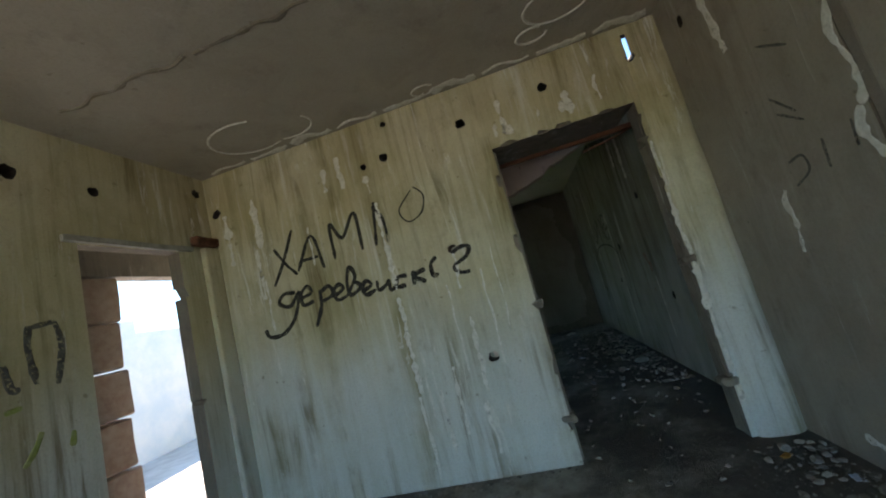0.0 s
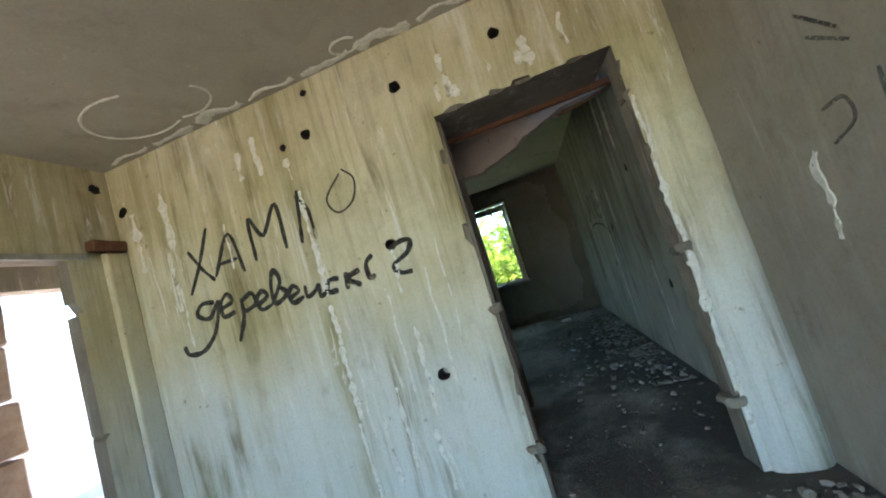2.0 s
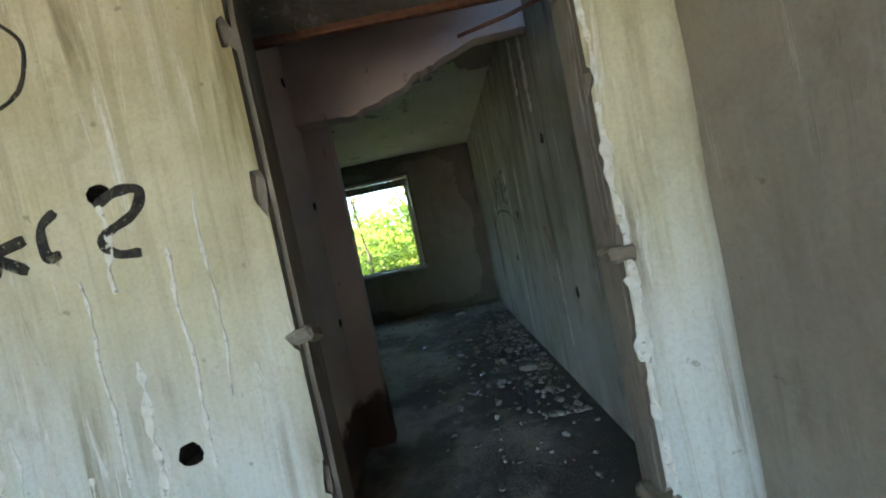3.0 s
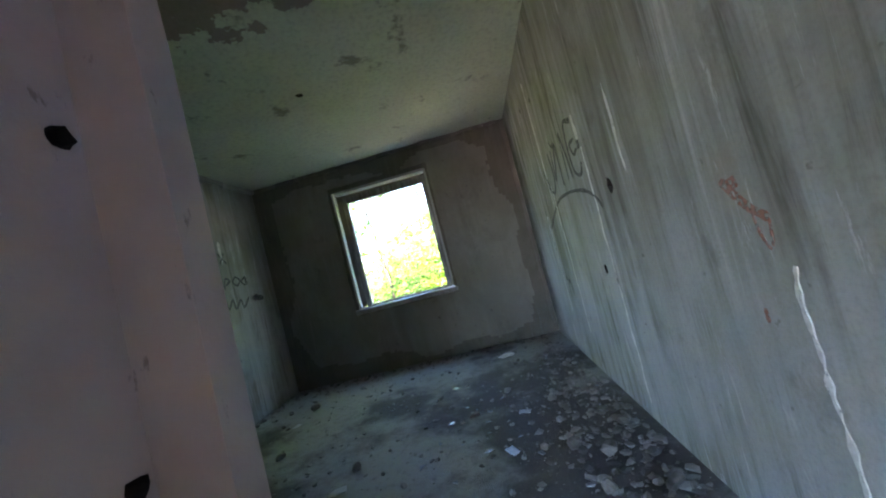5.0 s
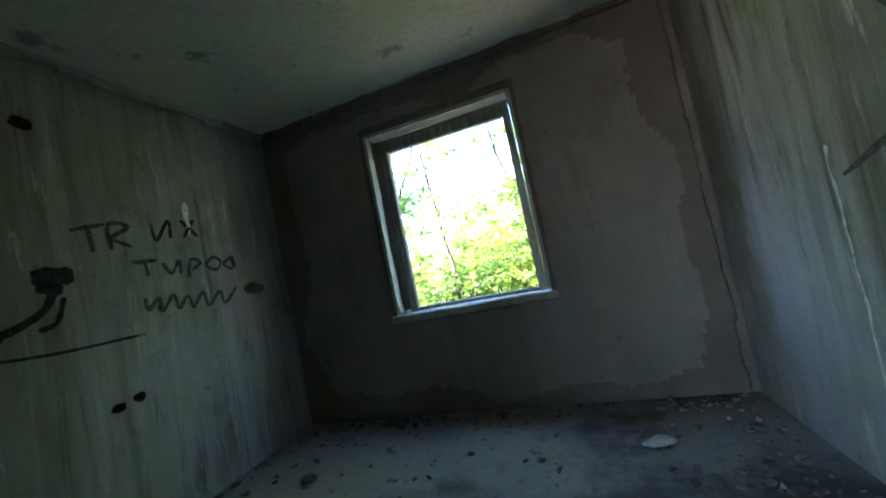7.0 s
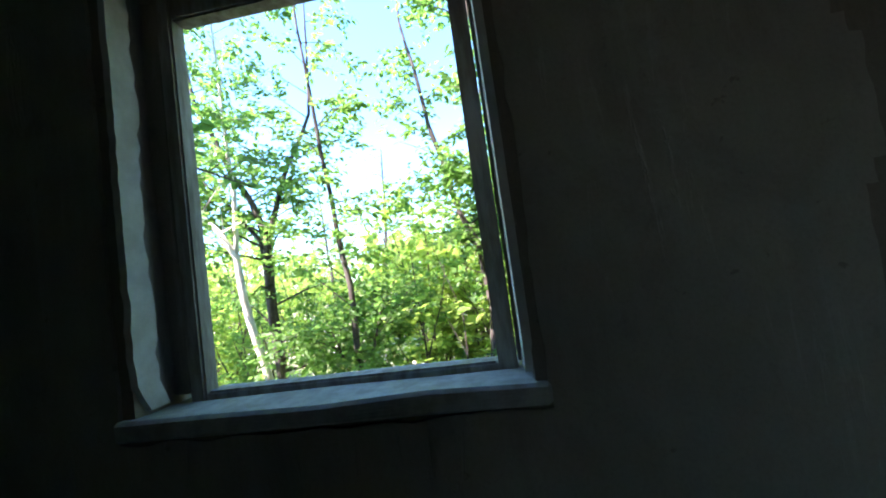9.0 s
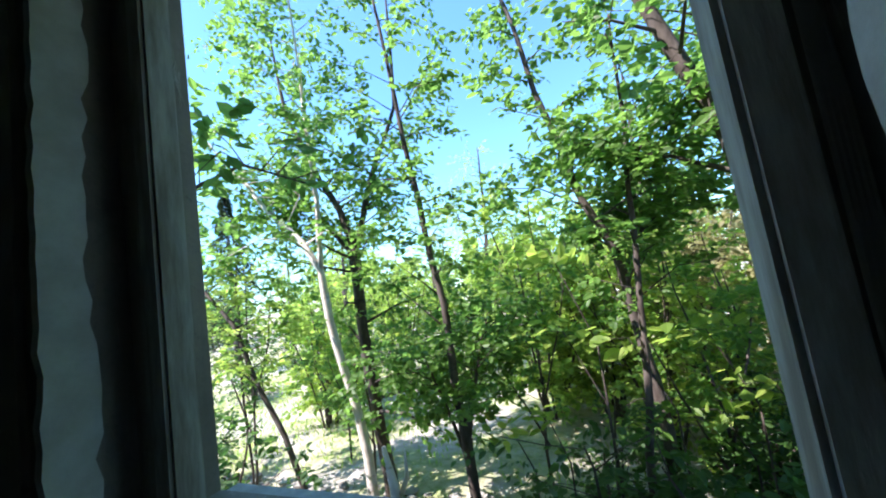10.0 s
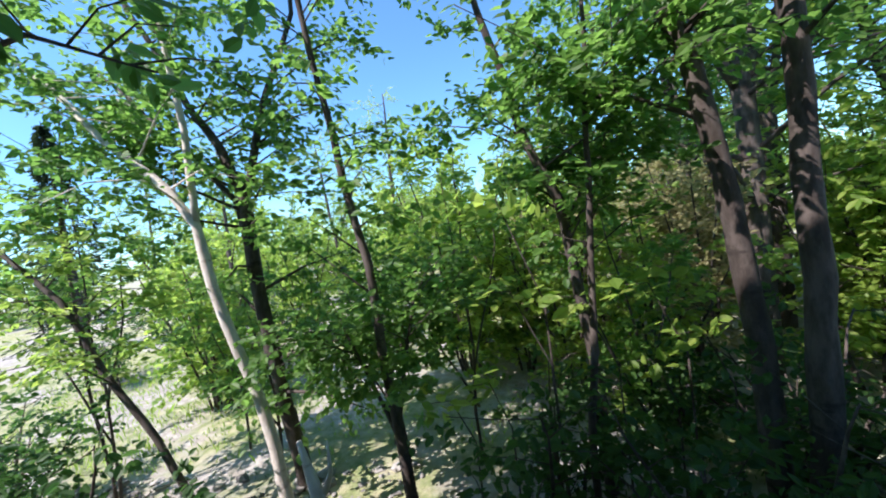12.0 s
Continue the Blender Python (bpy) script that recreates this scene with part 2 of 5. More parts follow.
def make_ground():
    k = Mat("grass_and_dirt_ground", 0.95, spec=0.1)
    f = k.noise(0.7, 7, 0.65)
    g = k.mix(k.ramp(k.noise(6, 5, 0.7), 0.35, 0.65), (0.20, 0.25, 0.09), (0.42, 0.40, 0.24))
    d = k.mix(k.ramp(k.noise(9, 6, 0.7), 0.35, 0.7), (0.32, 0.29, 0.25), (0.50, 0.47, 0.42))
    k.colour(k.mix(k.ramp(f, 0.42, 0.58), g, d))
    k.bump(k.noise(25, 6, 0.75), 0.8, 0.03)
    return k.m


M_GROUND = make_ground()


# ---------------------------------------------------------------- building tools
def part(name, bm, material, parent=None, label=""):
    me = bpy.data.meshes.new(name)
    bm.to_mesh(me)
    bm.free()
    me.materials.append(material)
    ob = new(name, me)
    ob.parent = parent
    return tagged(ob, label)


def raw(name, verts, faces, material, parent=None, label=""):
    me = bpy.data.meshes.new(name)
    me.from_pydata(verts, [], faces)
    me.materials.append(material)
    ob = new(name, me)
    ob.parent = parent
    return tagged(ob, label)


def smooth(ob):
    ob.data.polygons.foreach_set("use_smooth", [True] * len(ob.data.polygons))
    return ob


def box(bm, x0, x1, y0, y1, z0, z1):
    v = [bm.verts.new((x, y, z)) for x in (x0, x1) for y in (y0, y1) for z in (z0, z1)]
    for q in ((0, 1, 3, 2), (4, 6, 7, 5), (0, 4, 5, 1), (2, 3, 7, 6), (0, 2, 6, 4), (1, 5, 7, 3)):
        bm.faces.new([v[i] for i in q])
    return v


def boxes(*dims):
    bm = bmesh.new()
    for d in dims:
        box(bm, *d)
    return bm


def bevelled(bm, w=0.01, seg=2):
    bmesh.ops.bevel(bm, geom=list(bm.edges), offset=w, segments=seg, affect="EDGES", profile=0.5)
    return bm


def rough_up(bm, cuts, amount, scale, seed=0):
    """Subdivide and push the corners about, for broken or worn edges."""
    if cuts:
        bmesh.ops.subdivide_edges(bm, edges=list(bm.edges), cuts=cuts, use_grid_fill=True)
    for v in bm.verts:
        v.co += noise.noise_vector(v.co * scale + Vector((seed * 3.1, seed, 0))) * amount
    return bm


def tube(bm, pts, radii, n=8, rng=None):
    """A tapered round limb along points."""
    pts = [Vector(p) for p in pts]
    rings = []
    side = Vector((1, 0.2, 0)).normalized()
    for i, p in enumerate(pts):
        d = (pts[min(i + 1, len(pts) - 1)] - pts[max(i - 1, 0)]).normalized()
        a = (side - d * side.dot(d))
        a = a.normalized() if a.length > 1e-4 else d.orthogonal().normalized()
        b = d.cross(a)
        side = a
        rings.append([bm.verts.new(p + (a * math.cos(q) + b * math.sin(q)) * radii[i] * (1 + (rng.uniform(-0.1, 0.1) if rng else 0)))
                      for q in [2 * math.pi * k / n for k in range(n)]])
    for r, s in zip(rings, rings[1:]):
        for k in range(n):
            bm.faces.new((r[k], r[(k + 1) % n], s[(k + 1) % n], s[k]))
    bm.faces.new(rings[-1])
    bm.faces.new(rings[0][::-1])


def cut(ob, cutter_bm):
    """Take the cutter's shapes out of ob's mesh for good."""
    me = bpy.data.meshes.new("cutter")
    cutter_bm.to_mesh(me)
    cutter_bm.free()
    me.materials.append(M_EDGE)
    me.materials.append(M_HOLE_SHADE)
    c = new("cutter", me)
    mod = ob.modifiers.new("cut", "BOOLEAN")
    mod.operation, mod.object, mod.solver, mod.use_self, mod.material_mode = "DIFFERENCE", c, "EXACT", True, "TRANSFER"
    bpy.context.view_layer.update()
    dg = bpy.context.evaluated_depsgraph_get()
    done = bpy.data.meshes.new_from_object(ob.evaluated_get(dg))
    ob.modifiers.clear()
    old = ob.data
    ob.data = done
    bpy.data.meshes.remove(old)
    bpy.data.objects.remove(c)
    bpy.data.meshes.remove(me)
    return ob


def hole(bm, x, y, z, axis, r=0.028, depth=0.1, squash=1.0):
    """A ragged round cutter that enters a wall along x or y (depth signed)."""
    n, rng = 11, random.Random(int((x * 31 + y * 57 + z * 91) * 100))
    rad = [r * rng.uniform(0.82, 1.2) for _ in range(n)]
    rings = []
    for off in (-0.05 if depth > 0 else 0.05, depth):
        ring = []
        for k in range(n):
            a = 2 * math.pi * k / n
            u, w = math.cos(a) * rad[k] * squash, math.sin(a) * rad[k]
            ring.append(bm.verts.new((x + off, y + u, z + w) if axis == "x" else (x + u, y + off, z + w) if axis == "y" else (x + u, y + w, z + off)))
        rings.append(ring)
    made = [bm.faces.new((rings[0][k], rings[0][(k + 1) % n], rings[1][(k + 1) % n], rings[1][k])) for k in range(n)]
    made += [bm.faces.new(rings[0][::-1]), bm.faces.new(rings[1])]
    # slot 1 of the cutter: the painted shade of the hole
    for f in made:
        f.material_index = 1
    bmesh.ops.recalc_face_normals(bm, faces=list(bm.faces))


def chip(bm, x, y, z, sx, sy, sz, seed):
    """A lump cutter that breaks a bite out of an edge."""
    rng = random.Random(seed)
    vs = [bm.verts.new((x + rng.uniform(-1, 1) * sx, y + rng.uniform(-1, 1) * sy, z + rng.uniform(-1, 1) * sz)) for _ in range(14)]
    out = bmesh.ops.convex_hull(bm, input=vs)
    loose = [v for v in vs if not v.link_faces]
    if loose:
        bmesh.ops.delete(bm, geom=loose, context="VERTS")
    bmesh.ops.recalc_face_normals(bm, faces=list(bm.faces))


def clamp01(v):
    return min(max(v, 0.0), 1.0)


def structure(ob, label, category):
    return tagged(ob, label, category, kind="structure")


# ---------------------------------------------------------------- the shell
GZ = -0.55                   # yard level
H = 2.66                     # ceiling height
XR, XL1, XL2 = 1.23, -2.35, -2.14
YG, YB = 2.44, 2.57          # graffiti wall, its back
YF, YO = 7.44, 7.76          # window wall, its outer face
DX0, DX1, DZ = 0.0, 0.955, 2.13
WX0, WX1, WZ0, WZ1 = -1.105, 0.135, 0.815, 2.345
YBACK = -2.6
STUB_X, STUB_Y = -0.25, 3.68

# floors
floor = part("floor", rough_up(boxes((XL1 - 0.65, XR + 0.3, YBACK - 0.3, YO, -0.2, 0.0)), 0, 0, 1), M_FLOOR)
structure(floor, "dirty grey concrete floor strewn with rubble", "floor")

# ceilings
c1 = part("ceiling_front", boxes((XL1 - 0.65, XR + 0.3, YBACK - 0.3, YB, H, H + 0.2)), M_CEIL1)
cb = bmesh.new()
for v in box(cb, 1.075, 1.115, 2.03, 2.10, H - 0.04, H + 0.25):
    if v.co.z > H:
        v.co.x += 0.2
        v.co.y += 0.36
cut(c1, cb)
structure(c1, "bare grey concrete ceiling with a joint and lime rings", "ceiling")
c2 = part("ceiling_back", boxes((XL1 - 0.65, XR + 0.3, YB, YO, H, H + 0.2)), M_CEIL2)
cb = bmesh.new()
hole(cb, -0.51, 5.65, H, "z", 0.03, 0.08)
hole(cb, -0.15, 4.55, H, "z", 0.035, 0.08)
hole(cb, -0.65, 4.4, H, "z", 0.03, 0.08)
box(cb, 1.08, 1.5, 2.6, 3.35, H - 0.05, H + 0.3)
cut(c2, cb)
structure(c2, "green-grey painted ceiling with peeling pink patches", "ceiling")

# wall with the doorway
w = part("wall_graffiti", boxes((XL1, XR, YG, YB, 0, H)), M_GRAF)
cb = bmesh.new()
box(cb, DX0, DX1, YG - 0.1, YB + 0.1, -0.1, DZ)
for x, z, r in ((-0.781, 2.333, 0.03), (-0.95, 2.31, 0.022), (-0.371, 0.756, 0.032), (-0.166, 2.383, 0.032), (0.443, 2.437, 0.03),
                (-2.27, 2.339, 0.034), (-0.45, 1.53, 0.03), (1.02, 2.43, 0.028), (-0.72, 2.58, 0.02)):
    hole(cb, x, YG, z, "y", r * 1.1, 0.2)
for v in box(cb, 0.99, 1.02, YG - 0.04, YB + 0.04, 2.40, 2.585):
    if v.co.y > YG:
        v.co.x += 0.085
        v.co.z += 0.09 if v.co.z < 2.5 else 0.07
for i, z in enumerate((0.25, 0.62, 1.02, 1.45, 1.9)):
    chip(cb, DX0, YG, z, 0.035, 0.03, 0.05 + 0.03 * (i % 2), 40 + i)
    chip(cb, DX1, YG, z + 0.1, 0.03, 0.03, 0.06, 60 + i)
for i, x in enumerate((0.12, 0.35, 0.5, 0.78)):
    chip(cb, x, YG, DZ, 0.07, 0.03, 0.025, 80 + i)
cut(w, cb)
structure(w, "streaked ochre plaster wall with black graffiti and doorway", "wall")
lint = part("lintel", rough_up(boxes((STUB_X, 0.97, YB, 2.92, DZ + 0.02, H)), 3, 0.012, 6), M_EDGE)
structure(lint, "broken grey concrete lintel over the doorway", "lintel")

# rounded pier between doorway and side wall
bm = bmesh.new()
prof = [(DX1 + 0.035, YG), (DX1 + 0.045, YG - 0.02), (1.03, YG - 0.035), (1.1, YG - 0.045), (1.17, YG - 0.045), (1.21, YG - 0.03), (XR, YG - 0.01)]
rings = []
for i in range(15):
    z = 2.39 * i / 14
    rings.append([bm.verts.new((x + 0.006 * noise.noise(Vector((x * 9, 0, z * 3))), y + 0.01 * noise.noise(Vector((x * 6, 3, z * 2.5))), z)) for x, y in prof])
for a, b in zip(rings, rings[1:]):
    for k in range(len(prof) - 1):
        bm.faces.new((a[k], a[k + 1], b[k + 1], b[k]))
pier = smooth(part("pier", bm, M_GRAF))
structure(pier, "rounded ochre plaster pier beside the doorway", "wall")

# right wall of both rooms, with two caulked panel joints
w = part("wall_right", boxes((XR, XR + 0.28, YBACK, YB, 0, H)), M_SIDE)
RIGHT_HOLES = ((5.196, 0.844, 0.03), (6.215, 0.694, 0.022), (6.29, 0.72, 0.02), (4.81, 1.278, 0.042), (3.62, 0.72, 0.036), (3.72, 1.7, 0.036), (6.35, 2.3, 0.022), (5.9, 2.2, 0.02))
cb = bmesh.new()
hole(cb, XR, 1.312, 0.706, "x", 0.032, 0.2, 0.8)
hole(cb, XR, 2.20, 2.42, "x", 0.035, 0.2, 0.8)
box(cb, XR - 0.05, XR + 0.03, 1.405, 1.42, 0, H)
box(cb, XR - 0.05, XR + 0.03, 1.10, 1.12, 0, H)
cut(w, cb)
structure(w, "grey concrete side wall with vertical caulked joints", "wall")
w2 = part("wall_right_back", boxes((1.216, XR + 0.28, YB + 0.001, YF, 0, H)), M_ROOM)
cb = bmesh.new()
for y, z, r in RIGHT_HOLES:
    hole(cb, 1.216, y, z, "x", r, 0.22, 0.8)
cut(w2, cb)
structure(w2, "blue-grey streaked plaster side wall with graffiti", "wall")

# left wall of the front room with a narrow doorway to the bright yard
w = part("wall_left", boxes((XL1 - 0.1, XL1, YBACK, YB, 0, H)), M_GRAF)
cb = bmesh.new()
box(cb, XL1 - 0.4, XL1 + 0.1, 1.50, 2.12, -0.1, 2.02)
hole(cb, XL1, 2.354, 2.52, "x", 0.034, -0.1)
hole(cb, XL1, 1.62, 2.36, "x", 0.03, -0.1)
hole(cb, XL1, 1.24, 2.38, "x", 0.04, -0.1)
hole(cb, XL1, 1.26, 0.7, "x", 0.03, -0.1)
chip(cb, XL1, 2.12, 1.72, 0.2, 0.07, 0.05, 7)
chip(cb, XL1, 2.12, 0.95, 0.25, 0.04, 0.04, 9)
cut(w, cb)
structure(w, "stained plaster wall with a narrow doorway outside", "wall")
# outer leaf beyond it: block pier, dark beam, sunlit slab and a whitewashed wall
w = part("wall_outer_leaf", boxes((-3.0, -2.85, YBACK, 1.62, 0, H), (-3.0, -2.85, 1.62, 3.4, 1.97, H)), M_EDGE)
structure(w, "dark concrete beam and outer wall leaf", "wall")
pier = new("block_pier")
structure(pier, "dull brown block pier with open joints", "pier")
blk = None
for i in range(6):
    bm = rough_up(bevelled(boxes((-3.0, -2.85, 1.63, 2.04 + 0.02 * (i % 2), 0.004 + 0.327 * i, 0.318 + 0.327 * i)), 0.012, 1), 1, 0.012, 7, i)
    part("block", bm, M_BRICK, pier)
slab = part("yard_slab", boxes((-8, -2.65, -1.0, 7.0, GZ, -0.02)), M_SLAB)
structure(slab, "sunlit pale concrete slab outside", "pavement")
bw = part("wall_whitewashed", rough_up(boxes((-6.2, -6.0, 1.0, 4.6, -0.02, 2.1), (-6.2, -6.0, 4.6, 7.3, -0.02, 1.9)), 3, 0.03, 3), M_BLUEWALL)
structure(bw, "pale blue whitewashed low wall in the sun", "wall")

# back wall of the front room, unseen; its opening to the yard is added for light
w = part("wall_behind", boxes((XL1, XR, YBACK - 0.25, YBACK, 0, H)), M_SIDE)
cb = bmesh.new()
box(cb, -2.2, 0.3, YBACK - 0.4, YBACK + 0.1, 0.1, 2.4)
cut(w, cb)
structure(w, "unseen plain grey concrete wall with an opening added for light", "wall")

# pink wall stub and the near wall of the back room
w = part("wall_stub", boxes((STUB_X - 0.13, STUB_X, YB, STUB_Y, 0, H)), M_PINK)
cb = bmesh.new()
for y, z in ((3.64, 1.56), (3.64, 0.83), (3.56, 2.28)):
    hole(cb, STUB_X, y, z, "x", 0.028, -0.1)
cut(w, cb)
structure(w, "faded pink painted wall with tie holes", "wall")
lip = part("wall_lip", rough_up(boxes((STUB_X - 0.13, -0.085, STUB_Y + 0.001, STUB_Y + 0.1, 0, H)), 5, 0.006, 5), M_PINK)
structure(lip, "worn pink wall end at the passage", "wall")
# ragged pink header hanging over the end of the passage
bm = bmesh.new()
cols = []
for i in range(41):
    x = STUB_X + 0.002 + (1.212 - STUB_X) * i / 40
    zb = 2.03 + 0.27 * clamp01((x - 0.12) / 0.8) + 0.03 * clamp01((x - 0.45) / 0.05) + 0.018 * noise.noise(Vector((x * 9, 2, 0))) + 0.012 * noise.noise(Vector((x * 31, 5, 0)))
    cols.append([bm.verts.new(p) for p in ((x, STUB_Y - 0.075, zb + 0.01), (x, STUB_Y - 0.002, zb), (x, STUB_Y - 0.002, H), (x, STUB_Y - 0.075, H))])
for a, b in zip(cols, cols[1:]):
    for q in range(4):
        bm.faces.new((a[q], a[(q + 1) % 4], b[(q + 1) % 4], b[q]))
bm.faces.new(cols[0])
bm.faces.new(cols[-1][::-1])
bmesh.ops.recalc_face_normals(bm, faces=list(bm.faces))
structure(part("wall_header", bm, M_PINK), "pink plaster header with a ragged broken edge", "wall")
w = part("wall_near_back", boxes((XL2, STUB_X - 0.13, STUB_Y - 0.13, STUB_Y - 0.003, 0, H)), M_ROOM)
structure(w, "pale plaster partition wall", "wall")
w = part("wall_left_back", boxes((XL2 - 0.24, XL2, STUB_Y - 0.2, YF, 0, H)), M_ROOM)
cb = bmesh.new()
for y, z, r in ((5.825, 2.279, 0.03), (6.046, 0.75, 0.024), (6.15, 0.77, 0.022), (7.05, 1.29, 0.03)):
    hole(cb, XL2, y, z, "x", r * 1.15, -0.2, 1.3)
cut(w, cb)
structure(w, "pale green-grey plaster wall with small graffiti", "wall")

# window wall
# unseen upper part and left end are sized to shade the nearest trees
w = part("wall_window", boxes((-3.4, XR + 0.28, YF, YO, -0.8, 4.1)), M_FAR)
cb = bmesh.new()
box(cb, WX0, WX1, YF - 0.1, YO + 0.1, WZ0, WZ1)
for i in range(9):
    chip(cb, WX0, YF, 0.95 + 0.16 * i, 0.012, 0.03, 0.06, 100 + i)
    chip(cb, WX1, YF, 0.95 + 0.16 * i, 0.012, 0.03, 0.06, 120 + i)
cut(w, cb)
structure(w, "dark brown-grey plaster wall with a window opening", "wall")

# ---------------------------------------------------------------- window
win = new("window_1")
structure(win, "glassless weathered wooden window frame in the wall", "window")
FX0, FX1, FZ0, FZ1, FY = -0.975, 0.04, 0.848, 2.20, 7.575


fr = bmesh.new()
for d in ((FX0 - 0.06, FX0, FY, FY + 0.07, FZ0 - 0.05, FZ1 + 0.1), (FX1, FX1 + 0.06, FY, FY + 0.07, FZ0 - 0.05, FZ1 + 0.1),
          (FX0 + 0.001, FX1 - 0.001, FY + 0.002, FY + 0.068, FZ0 - 0.06, FZ0), (FX0 + 0.001, FX1 - 0.001, FY + 0.002, FY + 0.068, FZ1, FZ1 + 0.09)):
    b2 = bmesh.new()
    box(b2, *d)
    bmesh.ops.bevel(b2, geom=list(b2.edges), offset=0.008, segments=2, affect="EDGES")
    t_me = bpy.data.meshes.new("t")
    b2.to_mesh(t_me)
    b2.free()
    fr.from_mesh(t_me)
    bpy.data.meshes.remove(t_me)
part("window_frame", fr, M_WOODP, win, "weathered grey wooden frame with flaking paint")


def reveal(name, x0, x1, seed):
    """A flaking plaster side of the opening, broken off before the frame."""
    rng = random.Random(seed)
    bm = bmesh.new()
    n = 34
    rows = []
    for i in range(n + 1):
        z = WZ0 + 0.02 + (WZ1 - WZ0 - 0.03) * i / n
        d = (0.08 if seed == 1 else 0.09) + 0.02 * noise.noise(Vector((seed, 0, z * 4))) + rng.uniform(-0.006, 0.006)
        f0 = YF - 0.006 + rng.uniform(-0.004, 0.004) + (0.05 * max(0, 0.12 - (z - WZ0)) / 0.12)
        rows.append([bm.verts.new(p) for p in ((x0, f0, z), (x1, f0, z), (x1, f0 + d, z), (x0, f0 + d, z))])
    for a, b in zip(rows, rows[1:]):
        for k in range(4):
            bm.faces.new((a[k], a[(k + 1) % 4], b[(k + 1) % 4], b[k]))
    bm.faces.new(rows[0][::-1])
    bm.faces.new(rows[-1])
    bmesh.ops.recalc_face_normals(bm, faces=list(bm.faces))
    return part(name, bm, M_REVEAL, win, "flaking white plaster reveal")


reveal("reveal", WX0 - 0.004, WX0 + 0.022, 1)
reveal("reveal", WX1 - 0.022, WX1 + 0.004, 2)
for d, nm in (((WX0 + 0.002, FX0 - 0.064, FY + 0.01, FY + 0.06, WZ0 + 0.03, WZ1 - 0.01), "packing"), ((FX1 + 0.064, WX1 - 0.002, FY + 0.01, FY + 0.06, WZ0 + 0.03, WZ1 - 0.01), "packing")):
    part(nm, rough_up(boxes(d), 4, 0.012, 11), M_EDGE, win, "dark crumbling gap filler")
part("head", rough_up(boxes((WX0 + 0.03, WX1 - 0.03, YF + 0.004, YF + 0.13, WZ1 - 0.03, WZ1 + 0.002)), 3, 0.006, 8), M_REVEAL, win, "pale plaster head of the opening")
part("head_packing", rough_up(boxes((WX0 + 0.01, WX1 - 0.01, FY + 0.01, FY + 0.06, FZ1 + 0.092, WZ1 - 0.032)), 3, 0.006, 9), M_EDGE, win)
part("window_sill", rough_up(bevelled(boxes((WX0 - 0.05, WX1 + 0.04, YF - 0.03, FY + 0.004, WZ0 - 0.055, WZ0 + 0.008)), 0.01, 1), 3, 0.01, 7), M_SILL, win, "chipped pale concrete sill with crumbs")
part("outer_sill", rough_up(bevelled(boxes((WX0, WX1, FY + 0.075, YO + 0.05, WZ0 - 0.05, WZ0 - 0.005)), 0.01, 1), 2, 0.006, 7), M_SILL, win)

# ---------------------------------------------------------------- the yard: ground and trees
bm = bmesh.new()
bmesh.ops.create_grid(bm, x_segments=120, y_segments=120, size=1)
for v in bm.verts:
    r = max(abs(v.co.x), abs(v.co.y))
    s = 14 * r + 900 * r ** 6
    v.co.x, v.co.y = v.co.x / max(r, 1e-6) * s, v.co.y / max(r, 1e-6) * s + 5
    inside = -2.6 < v.co.x < 1.6 and -3 < v.co.y < 7.9
    v.co.z = GZ + (0 if inside else 0.08 * noise.noise(v.co * 0.6) + 0.03 * noise.noise(v.co * 2.5))
ground = smooth(part("ground", bm, M_GROUND))
structure(ground, "sunlit grass and bare dirt under the trees", "ground")


def leaf_cloud(name, centres, dirs, sizes, material, parent, rng, fold=0.25, wide=0.55):
    """Many single leaves as one crown mesh."""
    n = len(centres)
    tpl = np.array([(0, 0, 0), (0.5 * wide, 0.35, fold * 0.2), (0.42 * wide, 0.7, fold * 0.1), (0, 1, -0.08), (-0.42 * wide, 0.7, fold * 0.1), (-0.5 * wide, 0.35, fold * 0.2)])
    d = dirs / np.linalg.norm(dirs, axis=1, keepdims=True)
    up = rng.normal(size=(n, 3)) * 0.6 + np.array((0, 0, 1.0))
    a = np.cross(d, up)
    a /= np.linalg.norm(a, axis=1, keepdims=True) + 1e-9
    b = np.cross(a, d)
    v = centres[:, None, :] + sizes[:, None, None] * (tpl[None, :, 0, None] * a[:, None, :] + tpl[None, :, 1, None] * d[:, None, :] + tpl[None, :, 2, None] * b[:, None, :])
    base = (np.arange(n) * 6)[:, None]
    f = np.concatenate([base + np.array((0, 1, 2, 3)), base + np.array((0, 3, 4, 5))], axis=1).reshape(-1, 4)
    return raw(name, v.reshape(-1, 3).tolist(), f.tolist(), material, parent)


